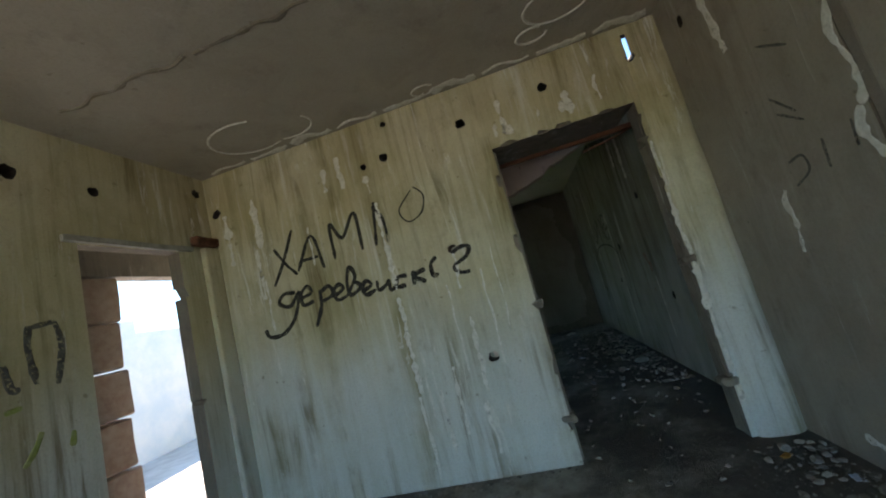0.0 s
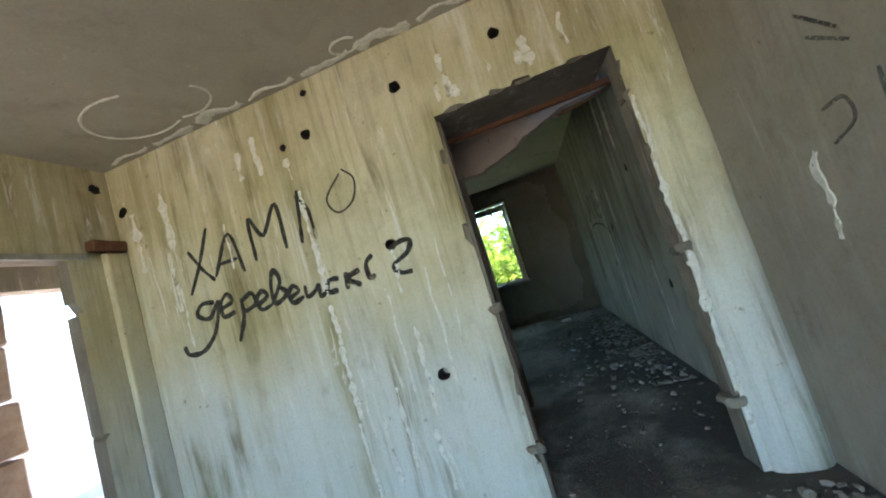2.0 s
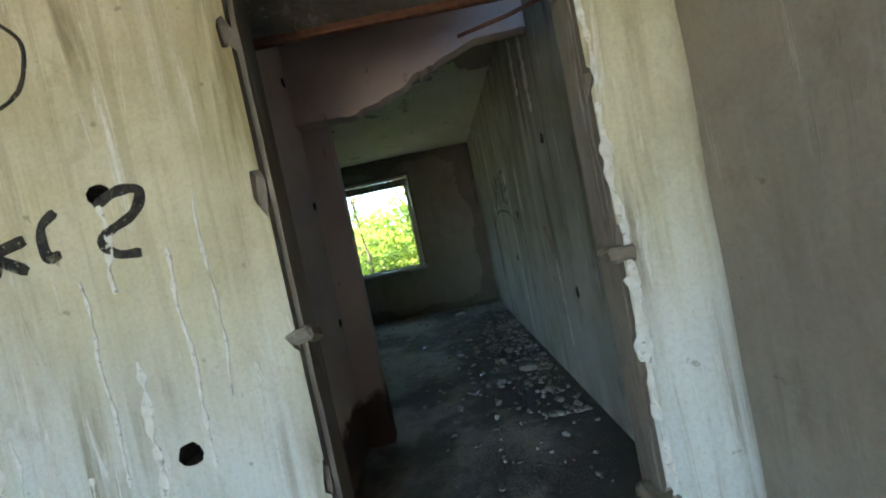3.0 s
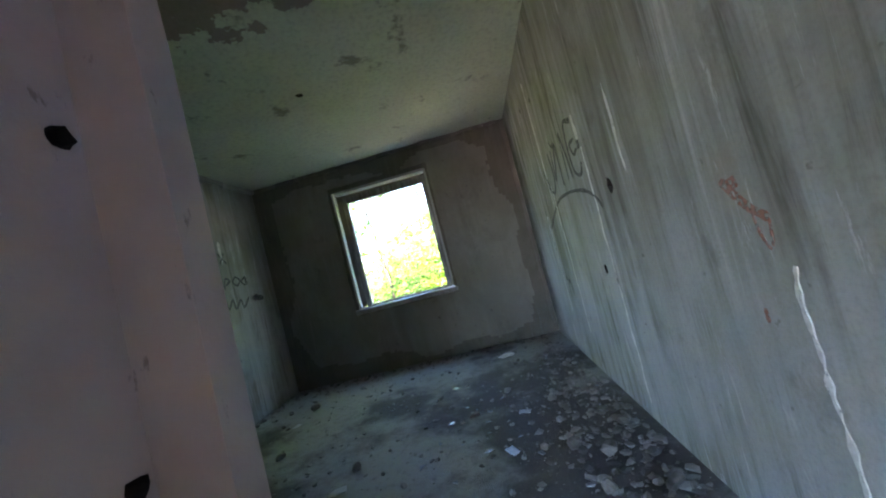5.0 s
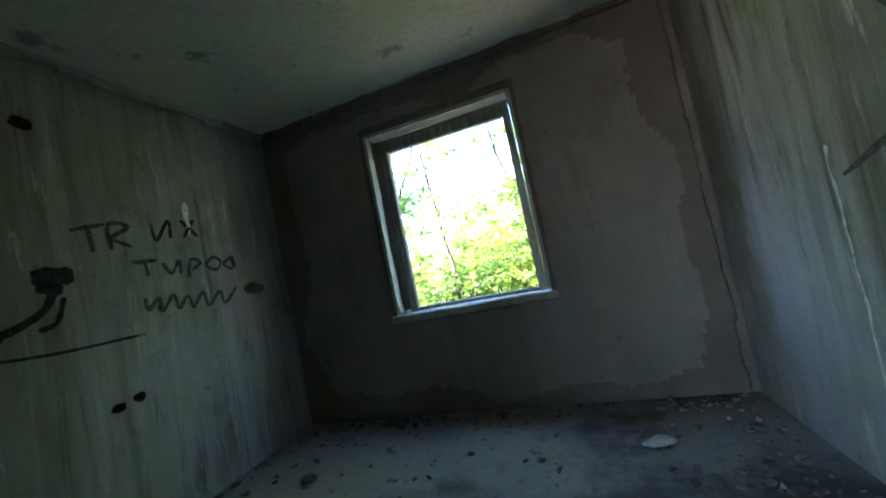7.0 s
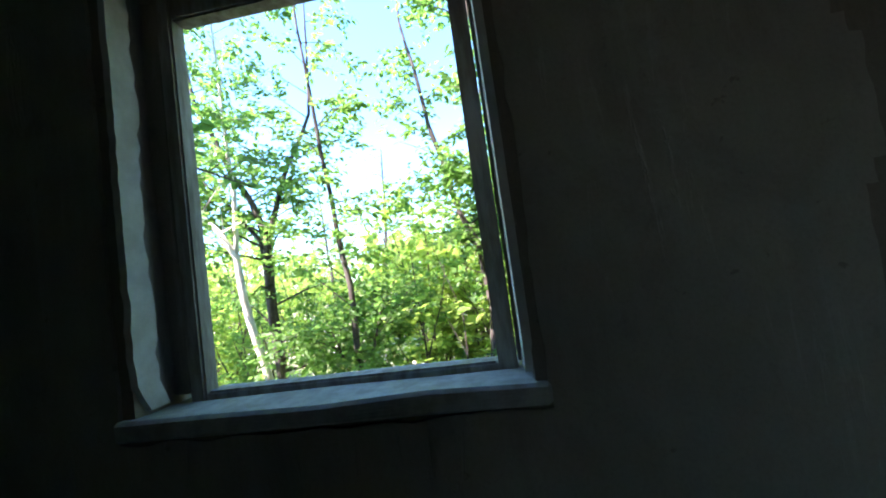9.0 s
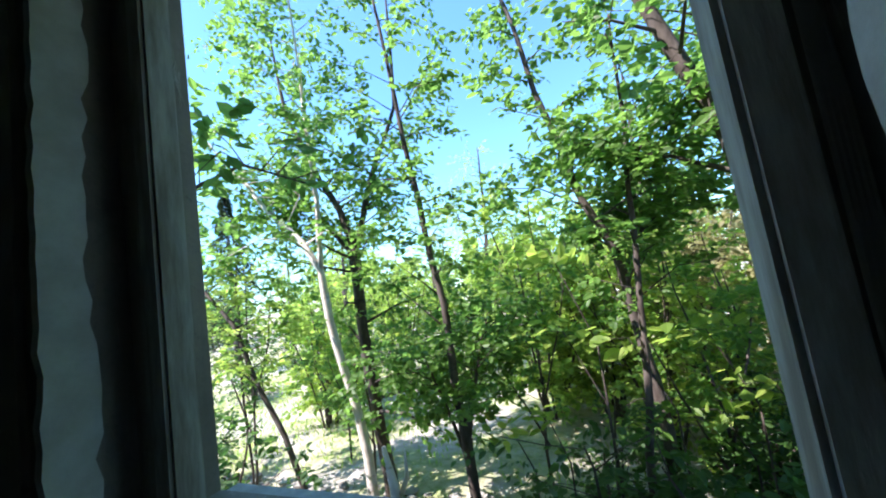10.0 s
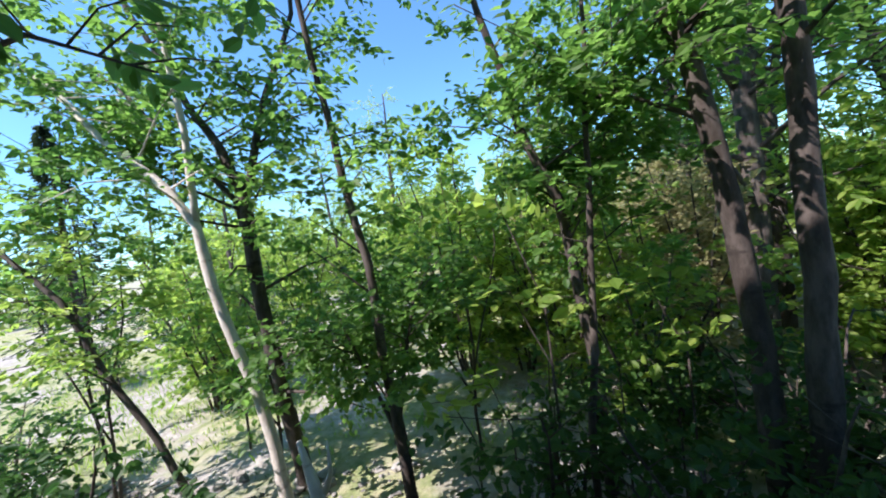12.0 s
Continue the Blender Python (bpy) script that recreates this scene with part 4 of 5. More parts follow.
sign([(-1.68, 1.48), (-1.58, 1.51), (-1.61, 1.56), (-1.67, 1.51), (-1.66, 1.43), (-1.57, 1.44)], 0.03)
sign([(-1.51, 1.51), (-1.52, 1.39), (-1.59, 1.25)], 0.03)
sign([(-1.51, 1.49), (-1.43, 1.52), (-1.41, 1.45), (-1.50, 1.42)], 0.03)
sign([(-1.41, 1.43), (-1.32, 1.47), (-1.35, 1.51), (-1.40, 1.47), (-1.38, 1.40), (-1.30, 1.41)], 0.03)
sign([(-1.30, 1.41), (-1.21, 1.53), (-1.24, 1.61), (-1.28, 1.51), (-1.27, 1.41), (-1.18, 1.45), (-1.22, 1.50)], 0.03)
sign([(-1.18, 1.41), (-1.10, 1.44), (-1.13, 1.48), (-1.17, 1.44), (-1.15, 1.38), (-1.07, 1.40)], 0.03)
sign([(-1.05, 1.46), (-1.05, 1.39), (-0.99, 1.41), (-0.96, 1.44), (-0.96, 1.37), (-0.90, 1.39)], 0.03)
sign([(-0.82, 1.44), (-0.89, 1.44), (-0.91, 1.38), (-0.84, 1.37)], 0.03)
sign([(-0.77, 1.46), (-0.78, 1.36)], 0.03)
sign([(-0.68, 1.45), (-0.77, 1.42), (-0.69, 1.36)], 0.03)
sign([(-0.58, 1.51), (-0.63, 1.47), (-0.63, 1.39), (-0.59, 1.39)], 0.03)
sign([(-0.47, 1.50), (-0.40, 1.53), (-0.34, 1.52), (-0.37, 1.46), (-0.47, 1.41), (-0.44, 1.36), (-0.37, 1.35)], 0.03)
sign = words("faded grey letters and a circled mark", M_FADED, "right_back")
sign([(6.08, 1.66), (5.97, 1.48)], 0.022)
sign([(5.80, 1.73), (5.78, 1.54), (5.88, 1.43), (6.02, 1.49)], 0.022)
sign([(5.70, 1.72), (5.73, 1.50), (5.57, 1.73), (5.57, 1.43)], 0.022)
sign([(5.69, 1.78), (5.63, 1.73), (5.58, 1.75)], 0.022)
sign([(5.43, 1.44), (5.40, 1.75), (5.33, 1.43)], 0.022)
sign([(5.14, 1.74), (5.25, 1.76), (5.29, 1.62), (5.27, 1.46), (5.17, 1.42), (5.11, 1.48)], 0.022)
sign([(5.20, 1.76), (5.12, 1.73)], 0.035)
sign([(5.14, 1.63), (5.24, 1.62), (5.20, 1.55), (5.13, 1.57)], 0.022)
sign([(5.09, 1.62), (5.09, 1.55)], 0.05)
sign = words("faded grey painted arc under the letters", M_FADED, "right_back")
sign([(6.35, 1.18), (5.89, 1.35), (5.57, 1.37), (5.34, 1.35), (5.15, 1.31), (5.03, 1.25), (4.97, 1.19)], 0.022)
sign = words("small dark scrawled words in three lines", M_SPRAY2, "left_back")
sign([(5.95, 1.73), (6.11, 1.77)], 0.024)
sign([(6.03, 1.75), (6.04, 1.61)], 0.024)
sign([(6.13, 1.62), (6.13, 1.77), (6.23, 1.76), (6.14, 1.69), (6.23, 1.64)], 0.024)
sign([(6.36, 1.79), (6.38, 1.68), (6.47, 1.81), (6.47, 1.69)], 0.024)
sign([(6.55, 1.82), (6.66, 1.71)], 0.024)
sign([(6.65, 1.83), (6.56, 1.70)], 0.024)
sign([(6.22, 1.54), (6.36, 1.55)], 0.024)
sign([(6.29, 1.54), (6.30, 1.45)], 0.024)
sign([(6.39, 1.53), (6.44, 1.46), (6.50, 1.54), (6.50, 1.45)], 0.024)
sign([(6.55, 1.42), (6.58, 1.54), (6.65, 1.52), (6.58, 1.47)], 0.024)
sign([(6.75, 1.56), (6.69, 1.50), (6.76, 1.46), (6.81, 1.52), (6.75, 1.56)], 0.024)
sign([(6.91, 1.55), (6.83, 1.50), (6.90, 1.46), (6.91, 1.55), (6.93, 1.46)], 0.024)
sign([(6.26, 1.32), (6.27, 1.25), (6.34, 1.31), (6.35, 1.23), (6.43, 1.32), (6.45, 1.23), (6.52, 1.30), (6.55, 1.22), (6.63, 1.31), (6.66, 1.21), (6.76, 1.30), (6.79, 1.21), (6.90, 1.31)], 0.024)
sign([(6.97, 1.29), (7.17, 1.28)], 0.06)
sign = words("dark paint blot with a trailing smear", M_SPRAY, "left_back")
sign([(5.78, 1.49), (5.94, 1.49)], 0.09)
sign([(5.79, 1.44), (5.89, 1.42)], 0.06)
sign([(5.86, 1.45), (5.82, 1.34), (5.73, 1.27), (5.63, 1.23)], 0.035)
sign([(5.57, 1.24), (5.66, 1.22)], 0.05)
sign([(5.89, 1.38), (5.85, 1.26), (5.78, 1.23)], 0.026)
sign([(5.51, 1.14), (5.82, 1.11), (6.23, 1.11)], 0.015)
sign = words("faded dark loop painted on plaster", M_FADED, "left")
sign([(1.26, 1.59), (1.25, 1.48), (1.27, 1.31)], 0.03)
sign([(1.36, 1.60), (1.38, 1.48), (1.35, 1.29)], 0.03)
sign([(1.27, 1.58), (1.36, 1.60)], 0.026)
sign([(1.16, 1.42), (1.18, 1.31), (1.21, 1.30)], 0.03)
sign = words("yellow-green paint strokes on plaster", M_GREEN, "left")
sign([(1.15, 1.21), (1.21, 1.22)], 0.025)
sign([(1.27, 1.09), (1.24, 1.02), (1.20, 0.96)], 0.025)
sign([(1.39, 1.05), (1.38, 0.98)], 0.025)
sign = words("thin dark scratched letters on concrete", M_FADED, "right")
sign([(1.77, 1.95), (1.62, 1.86)], 0.012)
sign([(1.81, 1.71), (1.70, 1.60)], 0.012)
sign([(1.80, 1.63), (1.68, 1.55)], 0.012)
sign([(1.84, 1.41), (1.76, 1.42), (1.75, 1.35), (1.84, 1.30)], 0.012)
sign([(1.64, 1.45), (1.65, 1.33)], 0.012)
sign([(1.50, 1.47), (1.51, 1.37)], 0.012)
sign = words("thin red chalk flower on concrete", M_RED, "right")
sign([(0.98, 1.49), (0.89, 1.45), (0.85, 1.34), (0.94, 1.36), (0.99, 1.46), (0.95, 1.49)], 0.008)
sign([(0.97, 1.38), (1.00, 1.33), (0.96, 1.25), (0.91, 1.27), (0.95, 1.37)], 0.008)

sign = words("faded rust-red smear on pale plaster", M_RED, "right_back")
sign([(4.06, 1.14), (4.02, 1.09), (3.98, 1.05), (3.93, 1.02)], 0.03)
sign([(4.04, 1.12), (4.0, 1.13)], 0.035)
sign([(3.98, 1.05), (3.97, 0.98), (3.95, 0.94)], 0.008)
sign([(3.93, 1.02), (3.94, 0.95)], 0.008)
sign([(4.03, 0.78), (4.03, 0.74)], 0.012)

# ---------------------------------------------------------------- lime runs and caulk
def lime_run(bm, plane, u, z0, z1, w, seed, wander=0.02):
    n = max(4, int((z0 - z1) / 0.07))
    pts = [(u + wander * noise.noise(Vector((seed, i * 0.45, 0))), z0 + (z1 - z0) * i / n) for i in range(n + 1)]
    stroke(bm, plane, pts, w, 0.0025, 1.0)


def runs(label, plane, items, seed):
    for i, (u, z0, z1, w) in enumerate(items):
        bm = bmesh.new()
        lime_run(bm, plane, u, z0, z1, w, seed + i * 1.7)
        tagged(part("lime_run", bm, M_RUN), label, "lime crust", label)


runs("long white lime run down ochre plaster", "front", [(-0.92, 2.02, 1.36, 0.03), (-0.92, 1.30, 0.62, 0.032), (-0.93, 0.6, 0.03, 0.02), (-0.86, 0.9, 0.45, 0.016)], 1)
runs("white lime runs beside the doorway", "front", [(-0.46, 1.5, 1.25, 0.03), (-0.56, 1.3, 0.7, 0.012), (-0.46, 1.05, 0.55, 0.022), (-0.49, 0.5, 0.15, 0.024), (-0.66, 0.75, 0.3, 0.02), (-0.3, 1.35, 0.7, 0.012), (-0.2, 1.5, 0.9, 0.008), (-0.78, 0.62, 0.2, 0.018)], 11)
runs("white lime drips over the doorway", "front", [(0.12, 2.46, 2.2, 0.03), (0.06, 2.3, 2.2, 0.035), (0.15, 2.26, 2.19, 0.03), (0.57, 2.37, 2.19, 0.045), (0.52, 2.3, 2.22, 0.03), (0.77, 2.4, 2.22, 0.016), (0.36, 2.32, 2.22, 0.02)], 23)
runs("pale lime patches high on the wall", "front", [(-1.15, 2.46, 2.2, 0.04), (-1.28, 2.4, 2.22, 0.035), (-0.95, 2.24, 2.1, 0.04), (-1.93, 2.36, 1.95, 0.04), (-1.97, 1.95, 1.55, 0.025), (-2.2, 2.3, 1.88, 0.04), (-1.94, 1.7, 1.3, 0.016), (-1.5, 2.0, 1.7, 0.01)], 37)
runs("white lime line on the doorway pier", "front", [(0.972, 1.85, 1.55, 0.018), (0.97, 1.5, 0.2, 0.02), (0.972, 1.0, 0.75, 0.03)], 45)
bm = bmesh.new()
lime_run(bm, "right", 1.43, H, 1.5, 0.03, 3, 0.05)
lime_run(bm, "right", 1.45, 1.5, 0.02, 0.026, 5, 0.06)
lime_run(bm, "right", 1.49, 2.5, 2.2, 0.06, 4, 0.05)
tagged(part("joint_caulk", bm, M_LIME), "white caulk bead along a wall joint", "caulk")
bm = bmesh.new()
lime_run(bm, "right", 1.13, H, 1.5, 0.026, 8, 0.04)
lime_run(bm, "right", 1.09, 1.45, 0.02, 0.026, 9, 0.06)
tagged(part("joint_caulk", bm, M_LIME), "white caulk bead along a wall joint", "caulk")
for pts in ([(1.385, H), (1.39, 1.9), (1.38, 1.2), (1.39, 0.6), (1.38, 0.02)], [(1.15, H), (1.14, 1.9), (1.15, 1.2), (1.14, 0.6), (1.15, 0.02)]):
    bm = bmesh.new()
    stroke(bm, "right", pts, 0.048, 0.003, 0.4)
    tagged(part("joint_mortar", bm, M_EDGE), "dark crumbling mortar in a wall joint", "mortar", "mortar of the wall joints")
for pts, wd in (([(2.02, 0.13), (1.9, 0.11), (1.75, 0.06), (1.62, 0.02)], 0.03), ([(1.92, 1.3), (1.95, 1.24), (1.93, 1.15), (1.95, 1.0)], 0.03), ([(2.0, 2.45), (1.97, 2.2), (1.95, 2.05)], 0.05), ([(1.9, 2.5), (1.85, 2.42), (1.82, 2.36)], 0.07)):
    bm = bmesh.new()
    stroke(bm, "right", pts, wd, 0.004, 0.9)
    tagged(part("lime_run", bm, M_RUN), "white lime crust on grey concrete", "lime crust", "lime crusts of the side wall")
runs("white lime run through the faded letters", "right_back", [(6.02, 2.4, 1.35, 0.014), (5.95, 1.5, 0.3, 0.014), (5.06, 1.55, 0.1, 0.018), (6.4, 1.3, 0.4, 0.01), (5.08, 1.75, 1.6, 0.035)], 51)
runs("broad pale lime runs on plaster", "right_back", [(4.06, 2.5, 2.1, 0.05), (3.82, 2.5, 1.9, 0.05), (3.9, 0.9, 0.3, 0.016), (4.6, 1.7, 1.3, 0.015)], 57)
runs("pale lime patches on green-grey plaster", "left_back", [(5.45, 1.5, 1.15, 0.05), (5.6, 2.0, 1.6, 0.02), (6.6, 1.95, 1.7, 0.03)], 61)

PLANES["ceiling"] = ("z", H, -1)


def on_ceiling(bm, pts, width):
    line = curve_points(pts)
    rows = []
    for i, p in enumerate(line):
        d = (line[min(i + 1, len(line) - 1)] - line[max(i - 1, 0)]).normalized()
        n = Vector((-d.y, d.x, 0))
        w = width * 0.5 * (1 + 0.9 * noise.noise(p * 19))
        rows.append([bm.verts.new(((p + n * o * w).x, (p + n * o * w).y, H - h)) for o, h in ((-1, 0.0005), (-0.5, 0.007), (0.5, 0.007), (1, 0.0005))])
    for a, b in zip(rows, rows[1:]):
        for k in range(3):
            bm.faces.new((a[k], a[k + 1], b[k + 1], b[k]))


for cx, cy, r, a0, a1, w in ((-1.62, 2.12, 0.2, 60, 300, 0.014), (-1.35, 2.16, 0.14, -30, 120, 0.014), (0.56, 1.98, 0.14, 0, 320, 0.014), (0.42, 2.18, 0.07, 0, 300, 0.02), (0.85, 1.75, 0.12, 40, 200, 0.015),
                             (-0.35, 2.33, 0.06, 0, 330, 0.015), (1.05, 2.0, 0.14, 90, 250, 0.03)):
    bm = bmesh.new()
    on_ceiling(bm, [(cx + r * 1.4 * math.cos(radians(a0 + (a1 - a0) * i / 8)), cy + r * math.sin(radians(a0 + (a1 - a0) * i / 8))) for i in range(9)], w)
    tagged(part("lime_ring", bm, M_LIME), "thin white lime ring on the ceiling", "lime crust", "lime rings on the ceiling")
rj = random.Random(8)
for x0, x1 in ((-2.1, -1.3), (-1.26, -0.62), (-0.58, 0.1), (0.14, 0.6)):
    bm = bmesh.new()
    on_ceiling(bm, [(x0 + (x1 - x0) * i / 7, 1.34 + rj.uniform(-0.018, 0.018)) for i in range(8)], 0.022)
    tagged(part("joint_mortar", bm, M_EDGE), "dark crumbling mortar in the ceiling joint", "mortar", "mortar of the ceiling joint")
for k in range(9):
    x = -2.2 + 0.38 * k
    bm = bmesh.new()
    on_ceiling(bm, [(x, 2.40), (x + 0.12, 2.37 + 0.03 * math.sin(k * 2.0)), (x + 0.25, 2.40), (x + 0.33, 2.38)], 0.03 + 0.02 * (k % 3))
    tagged(part("lime_crust", bm, M_LIME), "white lime crust along the ceiling edge", "lime crust", "lime crusts along the ceiling")


# ---------------------------------------------------------------- broken plaster and edges
def skin(label, plane_y, x0, x1, z0, z1, gap, thick, material, seed):
    """A layer of plaster with a ragged outline and a gap left for the window."""
    bm = bmesh.new()
    s = 0.03
    nx, nz = int((x1 - x0) / s), int((z1 - z0) / s)
    grid = {}

    def vert(i, j):
        if (i, j) not in grid:
            x, z = x0 + i * s, z0 + j * s
            o = noise.noise_vector(Vector((x * 11, seed, z * 11))) * 0.012
            grid[i, j] = bm.verts.new((x + o.x, plane_y - thick + 0.003 * noise.noise(Vector((x * 2.5, 0, z * 2.5))), z + o.z))
        return grid[i, j]

    for i in range(nx):
        for j in range(nz):
            x, z = x0 + (i + 0.5) * s, z0 + (j + 0.5) * s
            if gap[0] < x < gap[1] and gap[2] < z < gap[3]:
                continue
            edge = min(x - x0, x1 - x, z - z0, z1 - z)
            if edge < 0.2 * (0.45 + noise.noise(Vector((x * 1.7, seed * 5, z * 1.7)))) + 0.03 * noise.noise(Vector((x * 9, seed, z * 9))):
                continue
            bm.faces.new((vert(i, j), vert(i + 1, j), vert(i + 1, j + 1), vert(i, j + 1)))
    ext = bmesh.ops.extrude_face_region(bm, geom=list(bm.faces))
    for v in ext["geom"]:
        if isinstance(v, bmesh.types.BMVert):
            v.co.y = plane_y - 0.0006
    bmesh.ops.recalc_face_normals(bm, faces=list(bm.faces))
    return structure(part("plaster", bm, material), label, "plaster")


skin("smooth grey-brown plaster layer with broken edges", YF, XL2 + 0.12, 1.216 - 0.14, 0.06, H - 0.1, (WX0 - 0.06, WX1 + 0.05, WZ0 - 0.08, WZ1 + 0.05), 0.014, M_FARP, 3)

bm = bmesh.new()
for i in range(26):
    y0 = 3.7 + i * 0.143
    box(bm, XL2 + 0.001, XL2 + 0.05 + 0.03 * noise.noise(Vector((0, y0 * 3, 0))), y0, y0 + 0.143, H - 0.05 - 0.03 * noise.noise(Vector((4, y0 * 4, 0))), H - 0.001)
bmesh.ops.remove_doubles(bm, verts=list(bm.verts), dist=0.0005)
rough_up(bm, 1, 0.014, 9)
structure(part("trim_left", bm, M_CRUST), "ragged flaking plaster along the ceiling edge", "trim")
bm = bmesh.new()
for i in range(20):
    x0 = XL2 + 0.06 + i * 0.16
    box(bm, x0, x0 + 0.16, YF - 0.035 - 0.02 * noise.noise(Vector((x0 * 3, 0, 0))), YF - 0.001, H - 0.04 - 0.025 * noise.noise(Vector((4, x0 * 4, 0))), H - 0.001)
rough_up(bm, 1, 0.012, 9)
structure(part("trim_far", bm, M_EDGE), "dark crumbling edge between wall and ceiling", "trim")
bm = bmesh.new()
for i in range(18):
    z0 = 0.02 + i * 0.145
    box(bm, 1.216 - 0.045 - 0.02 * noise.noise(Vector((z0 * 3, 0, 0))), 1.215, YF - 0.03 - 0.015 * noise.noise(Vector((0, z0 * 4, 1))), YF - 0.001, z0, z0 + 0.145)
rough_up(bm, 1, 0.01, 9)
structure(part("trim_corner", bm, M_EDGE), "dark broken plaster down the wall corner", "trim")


# doorway remains
def lug(x, z, seed):
    bm = rough_up(bevelled(boxes((x - 0.055, x + 0.04, YG - 0.008, YG + 0.1, z - 0.025, z + 0.025)), 0.012, 1), 2, 0.024, 14, seed)
    return tagged(part("anchor_lug", bm, M_EDGE), "crumbled mortar lug of a missing door frame", "mortar lug", "lugs of the doorway")


for i, (x, z) in enumerate(((0.0, 1.02), (0.97, 1.06), (0.97, 1.86), (0.96, 0.32), (0.0, 0.28))):
    lug(x, z, i)
for i, (x0, x1) in enumerate(((-0.012, 0.004), (DX1 - 0.004, DX1 + 0.012))):
    bm = bmesh.new()
    rows = []
    for k in range(25):
        z = 0.01 + (DZ - 0.03) * k / 24
        j = 0.012 * noise.noise(Vector((i * 5, 0, z * 6)))
        rows.append([bm.verts.new(q) for q in ((x0 - 0.008 * (1 - i) - j * 0.3, YG + 0.03 + j, z), (x1 + 0.012 * (1 if i == 0 else 0) + j * 0.3 * (1 - i), YG + 0.03 + j, z), (x1 + (0.012 if i == 0 else 0), YB - 0.01, z), (x0 - (0.012 if i else 0), YB - 0.01, z))])
    for a, b in zip(rows, rows[1:]):
        for q in range(4):
            bm.faces.new((a[q], a[(q + 1) % 4], b[(q + 1) % 4], b[q]))
    bmesh.ops.recalc_face_normals(bm, faces=list(bm.faces))
    structure(part("trim_jamb", bm, M_EDGE), "dark broken mortar strip in the door jamb", "trim")
bm = bmesh.new()
tube(bm, [(1.2, 3.0, 2.17), (0.95, 3.05, 2.12), (0.72, 3.08, 2.09)], [0.01, 0.009, 0.008], 7)
tagged(part("rusty_rod", bm, M_RUST), "bent rusty rod sticking out of the wall", "rod")
bm = bmesh.new()
box(bm, STUB_X + 0.002, XR - 0.02, 2.9, 2.935, DZ - 0.012, DZ + 0.03)
rough_up(bevelled(bm, 0.006, 1), 3, 0.006, 8)
tagged(part("rusty_angle", bm, M_RUST), "rusty steel edge under the lintel", "steel edge")
bm = rough_up(bevelled(boxes((XL1 + 0.001, XL1 + 0.07, 2.22, YG - 0.001, 2.07, 2.14)), 0.01, 1), 1, 0.012, 8)
tagged(part("rusty_stub", bm, M_RUST), "rusty steel stub in the wall corner", "stub")
bm = rough_up(boxes((XL1 + 0.001, XL1 + 0.03, 1.42, 2.22, 2.025, 2.06)), 2, 0.008, 8)
structure(part("trim_lintel", bm, M_SILL), "pale chipped ledge over the narrow doorway", "trim")
for i, (y0, z0, z1) in enumerate(((2.66, 1.55, 2.05), (2.72, 0.95, 1.5), (2.68, 0.3, 0.85))):
    bm = bmesh.new()
    stroke(bm, "right_back", [(y0, z1), (y0 + 0.03, z1 * 0.6 + z0 * 0.4), (y0 - 0.02, z1 * 0.3 + z0 * 0.7), (y0 + 0.01, z0)], 0.1, 0.006, 0.7)
    structure(part("trim_broken", bm, M_EDGE), "dark broken plaster on the wall behind the doorway", "trim")
# pilaster strip in the corner
bm = rough_up(bevelled(boxes((XL1 + 0.001, XL1 + 0.05, 2.30, YG - 0.001, 0.0, 2.06)), 0.012, 2), 2, 0.006, 4)
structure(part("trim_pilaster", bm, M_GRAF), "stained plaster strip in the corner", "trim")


# ---------------------------------------------------------------- rubble on the floor
ICO = bmesh.new()
bmesh.ops.create_icosphere(ICO, subdivisions=1, radius=1)
ICO_V = np.array([v.co[:] for v in ICO.verts])
ICO_F = np.array([[v.index for v in f.verts] for f in ICO.faces])
ICO.free()


def rubble(label, n, place, lo, hi, seed, material=M_STONE):
    """Many small broken pieces lying on the floor, as one pile."""
    r = np.random.default_rng(seed)
    verts, faces = [], []
    for k in range(n):
        x, y = place(r)
        s = lo + (hi - lo) * r.random() ** 3
        shape = ICO_V * r.uniform(0.55, 1.15, (len(ICO_V), 1)) * np.array((1, r.uniform(0.5, 0.9), r.uniform(0.25, 0.6))) * s
        a = r.uniform(0, 6.28)
        rot = np.array(((math.cos(a), -math.sin(a), 0), (math.sin(a), math.cos(a), 0), (0, 0, 1)))
        shape = shape @ rot.T
        shape[:, 2] -= shape[:, 2].min() + s * 0.1
        verts.append(shape + np.array((x, y, 0.0)))
        faces.append(ICO_F + k * len(ICO_V))
    ob = raw("rubble", np.concatenate(verts).tolist(), np.concatenate(faces).tolist(), material)
    return tagged(ob, label, "rubble", kind="stuff")


def clipped(v, a, b):
    return min(max(v, a), b)


rubble("grey crumbs and chips along the side wall", 700, lambda r: (clipped(XR - 0.04 - abs(r.normal(0, 0.22)), 0.2, XR - 0.03), r.uniform(0.2, 2.32)), 0.004, 0.032, 1)
rubble("plaster rubble along the back room wall", 1100, lambda r: (clipped(1.16 - abs(r.normal(0, 0.3)), -1.9, 1.17), clipped(r.normal(5.0, 0.9), 3.6, 7.3)), 0.005, 0.045, 2)
rubble("scattered small debris on the floor", 1500, lambda r: (r.uniform(-2.05, 1.15), r.uniform(3.75, 7.38)), 0.004, 0.028, 3)
rubble("fine debris on the front room floor", 700, lambda r: (r.uniform(-2.2, 1.1), r.uniform(-0.5, 2.4)), 0.004, 0.022, 4)
rubble("crumbs under the graffiti wall", 260, lambda r: (r.uniform(-2.2, -0.05), YG - 0.02 - abs(r.normal(0, 0.06))), 0.004, 0.022, 5)
rubble("debris along the window wall", 500, lambda r: (r.uniform(-2.05, 1.15), YF - 0.04 - abs(r.normal(0, 0.1))), 0.005, 0.04, 6)
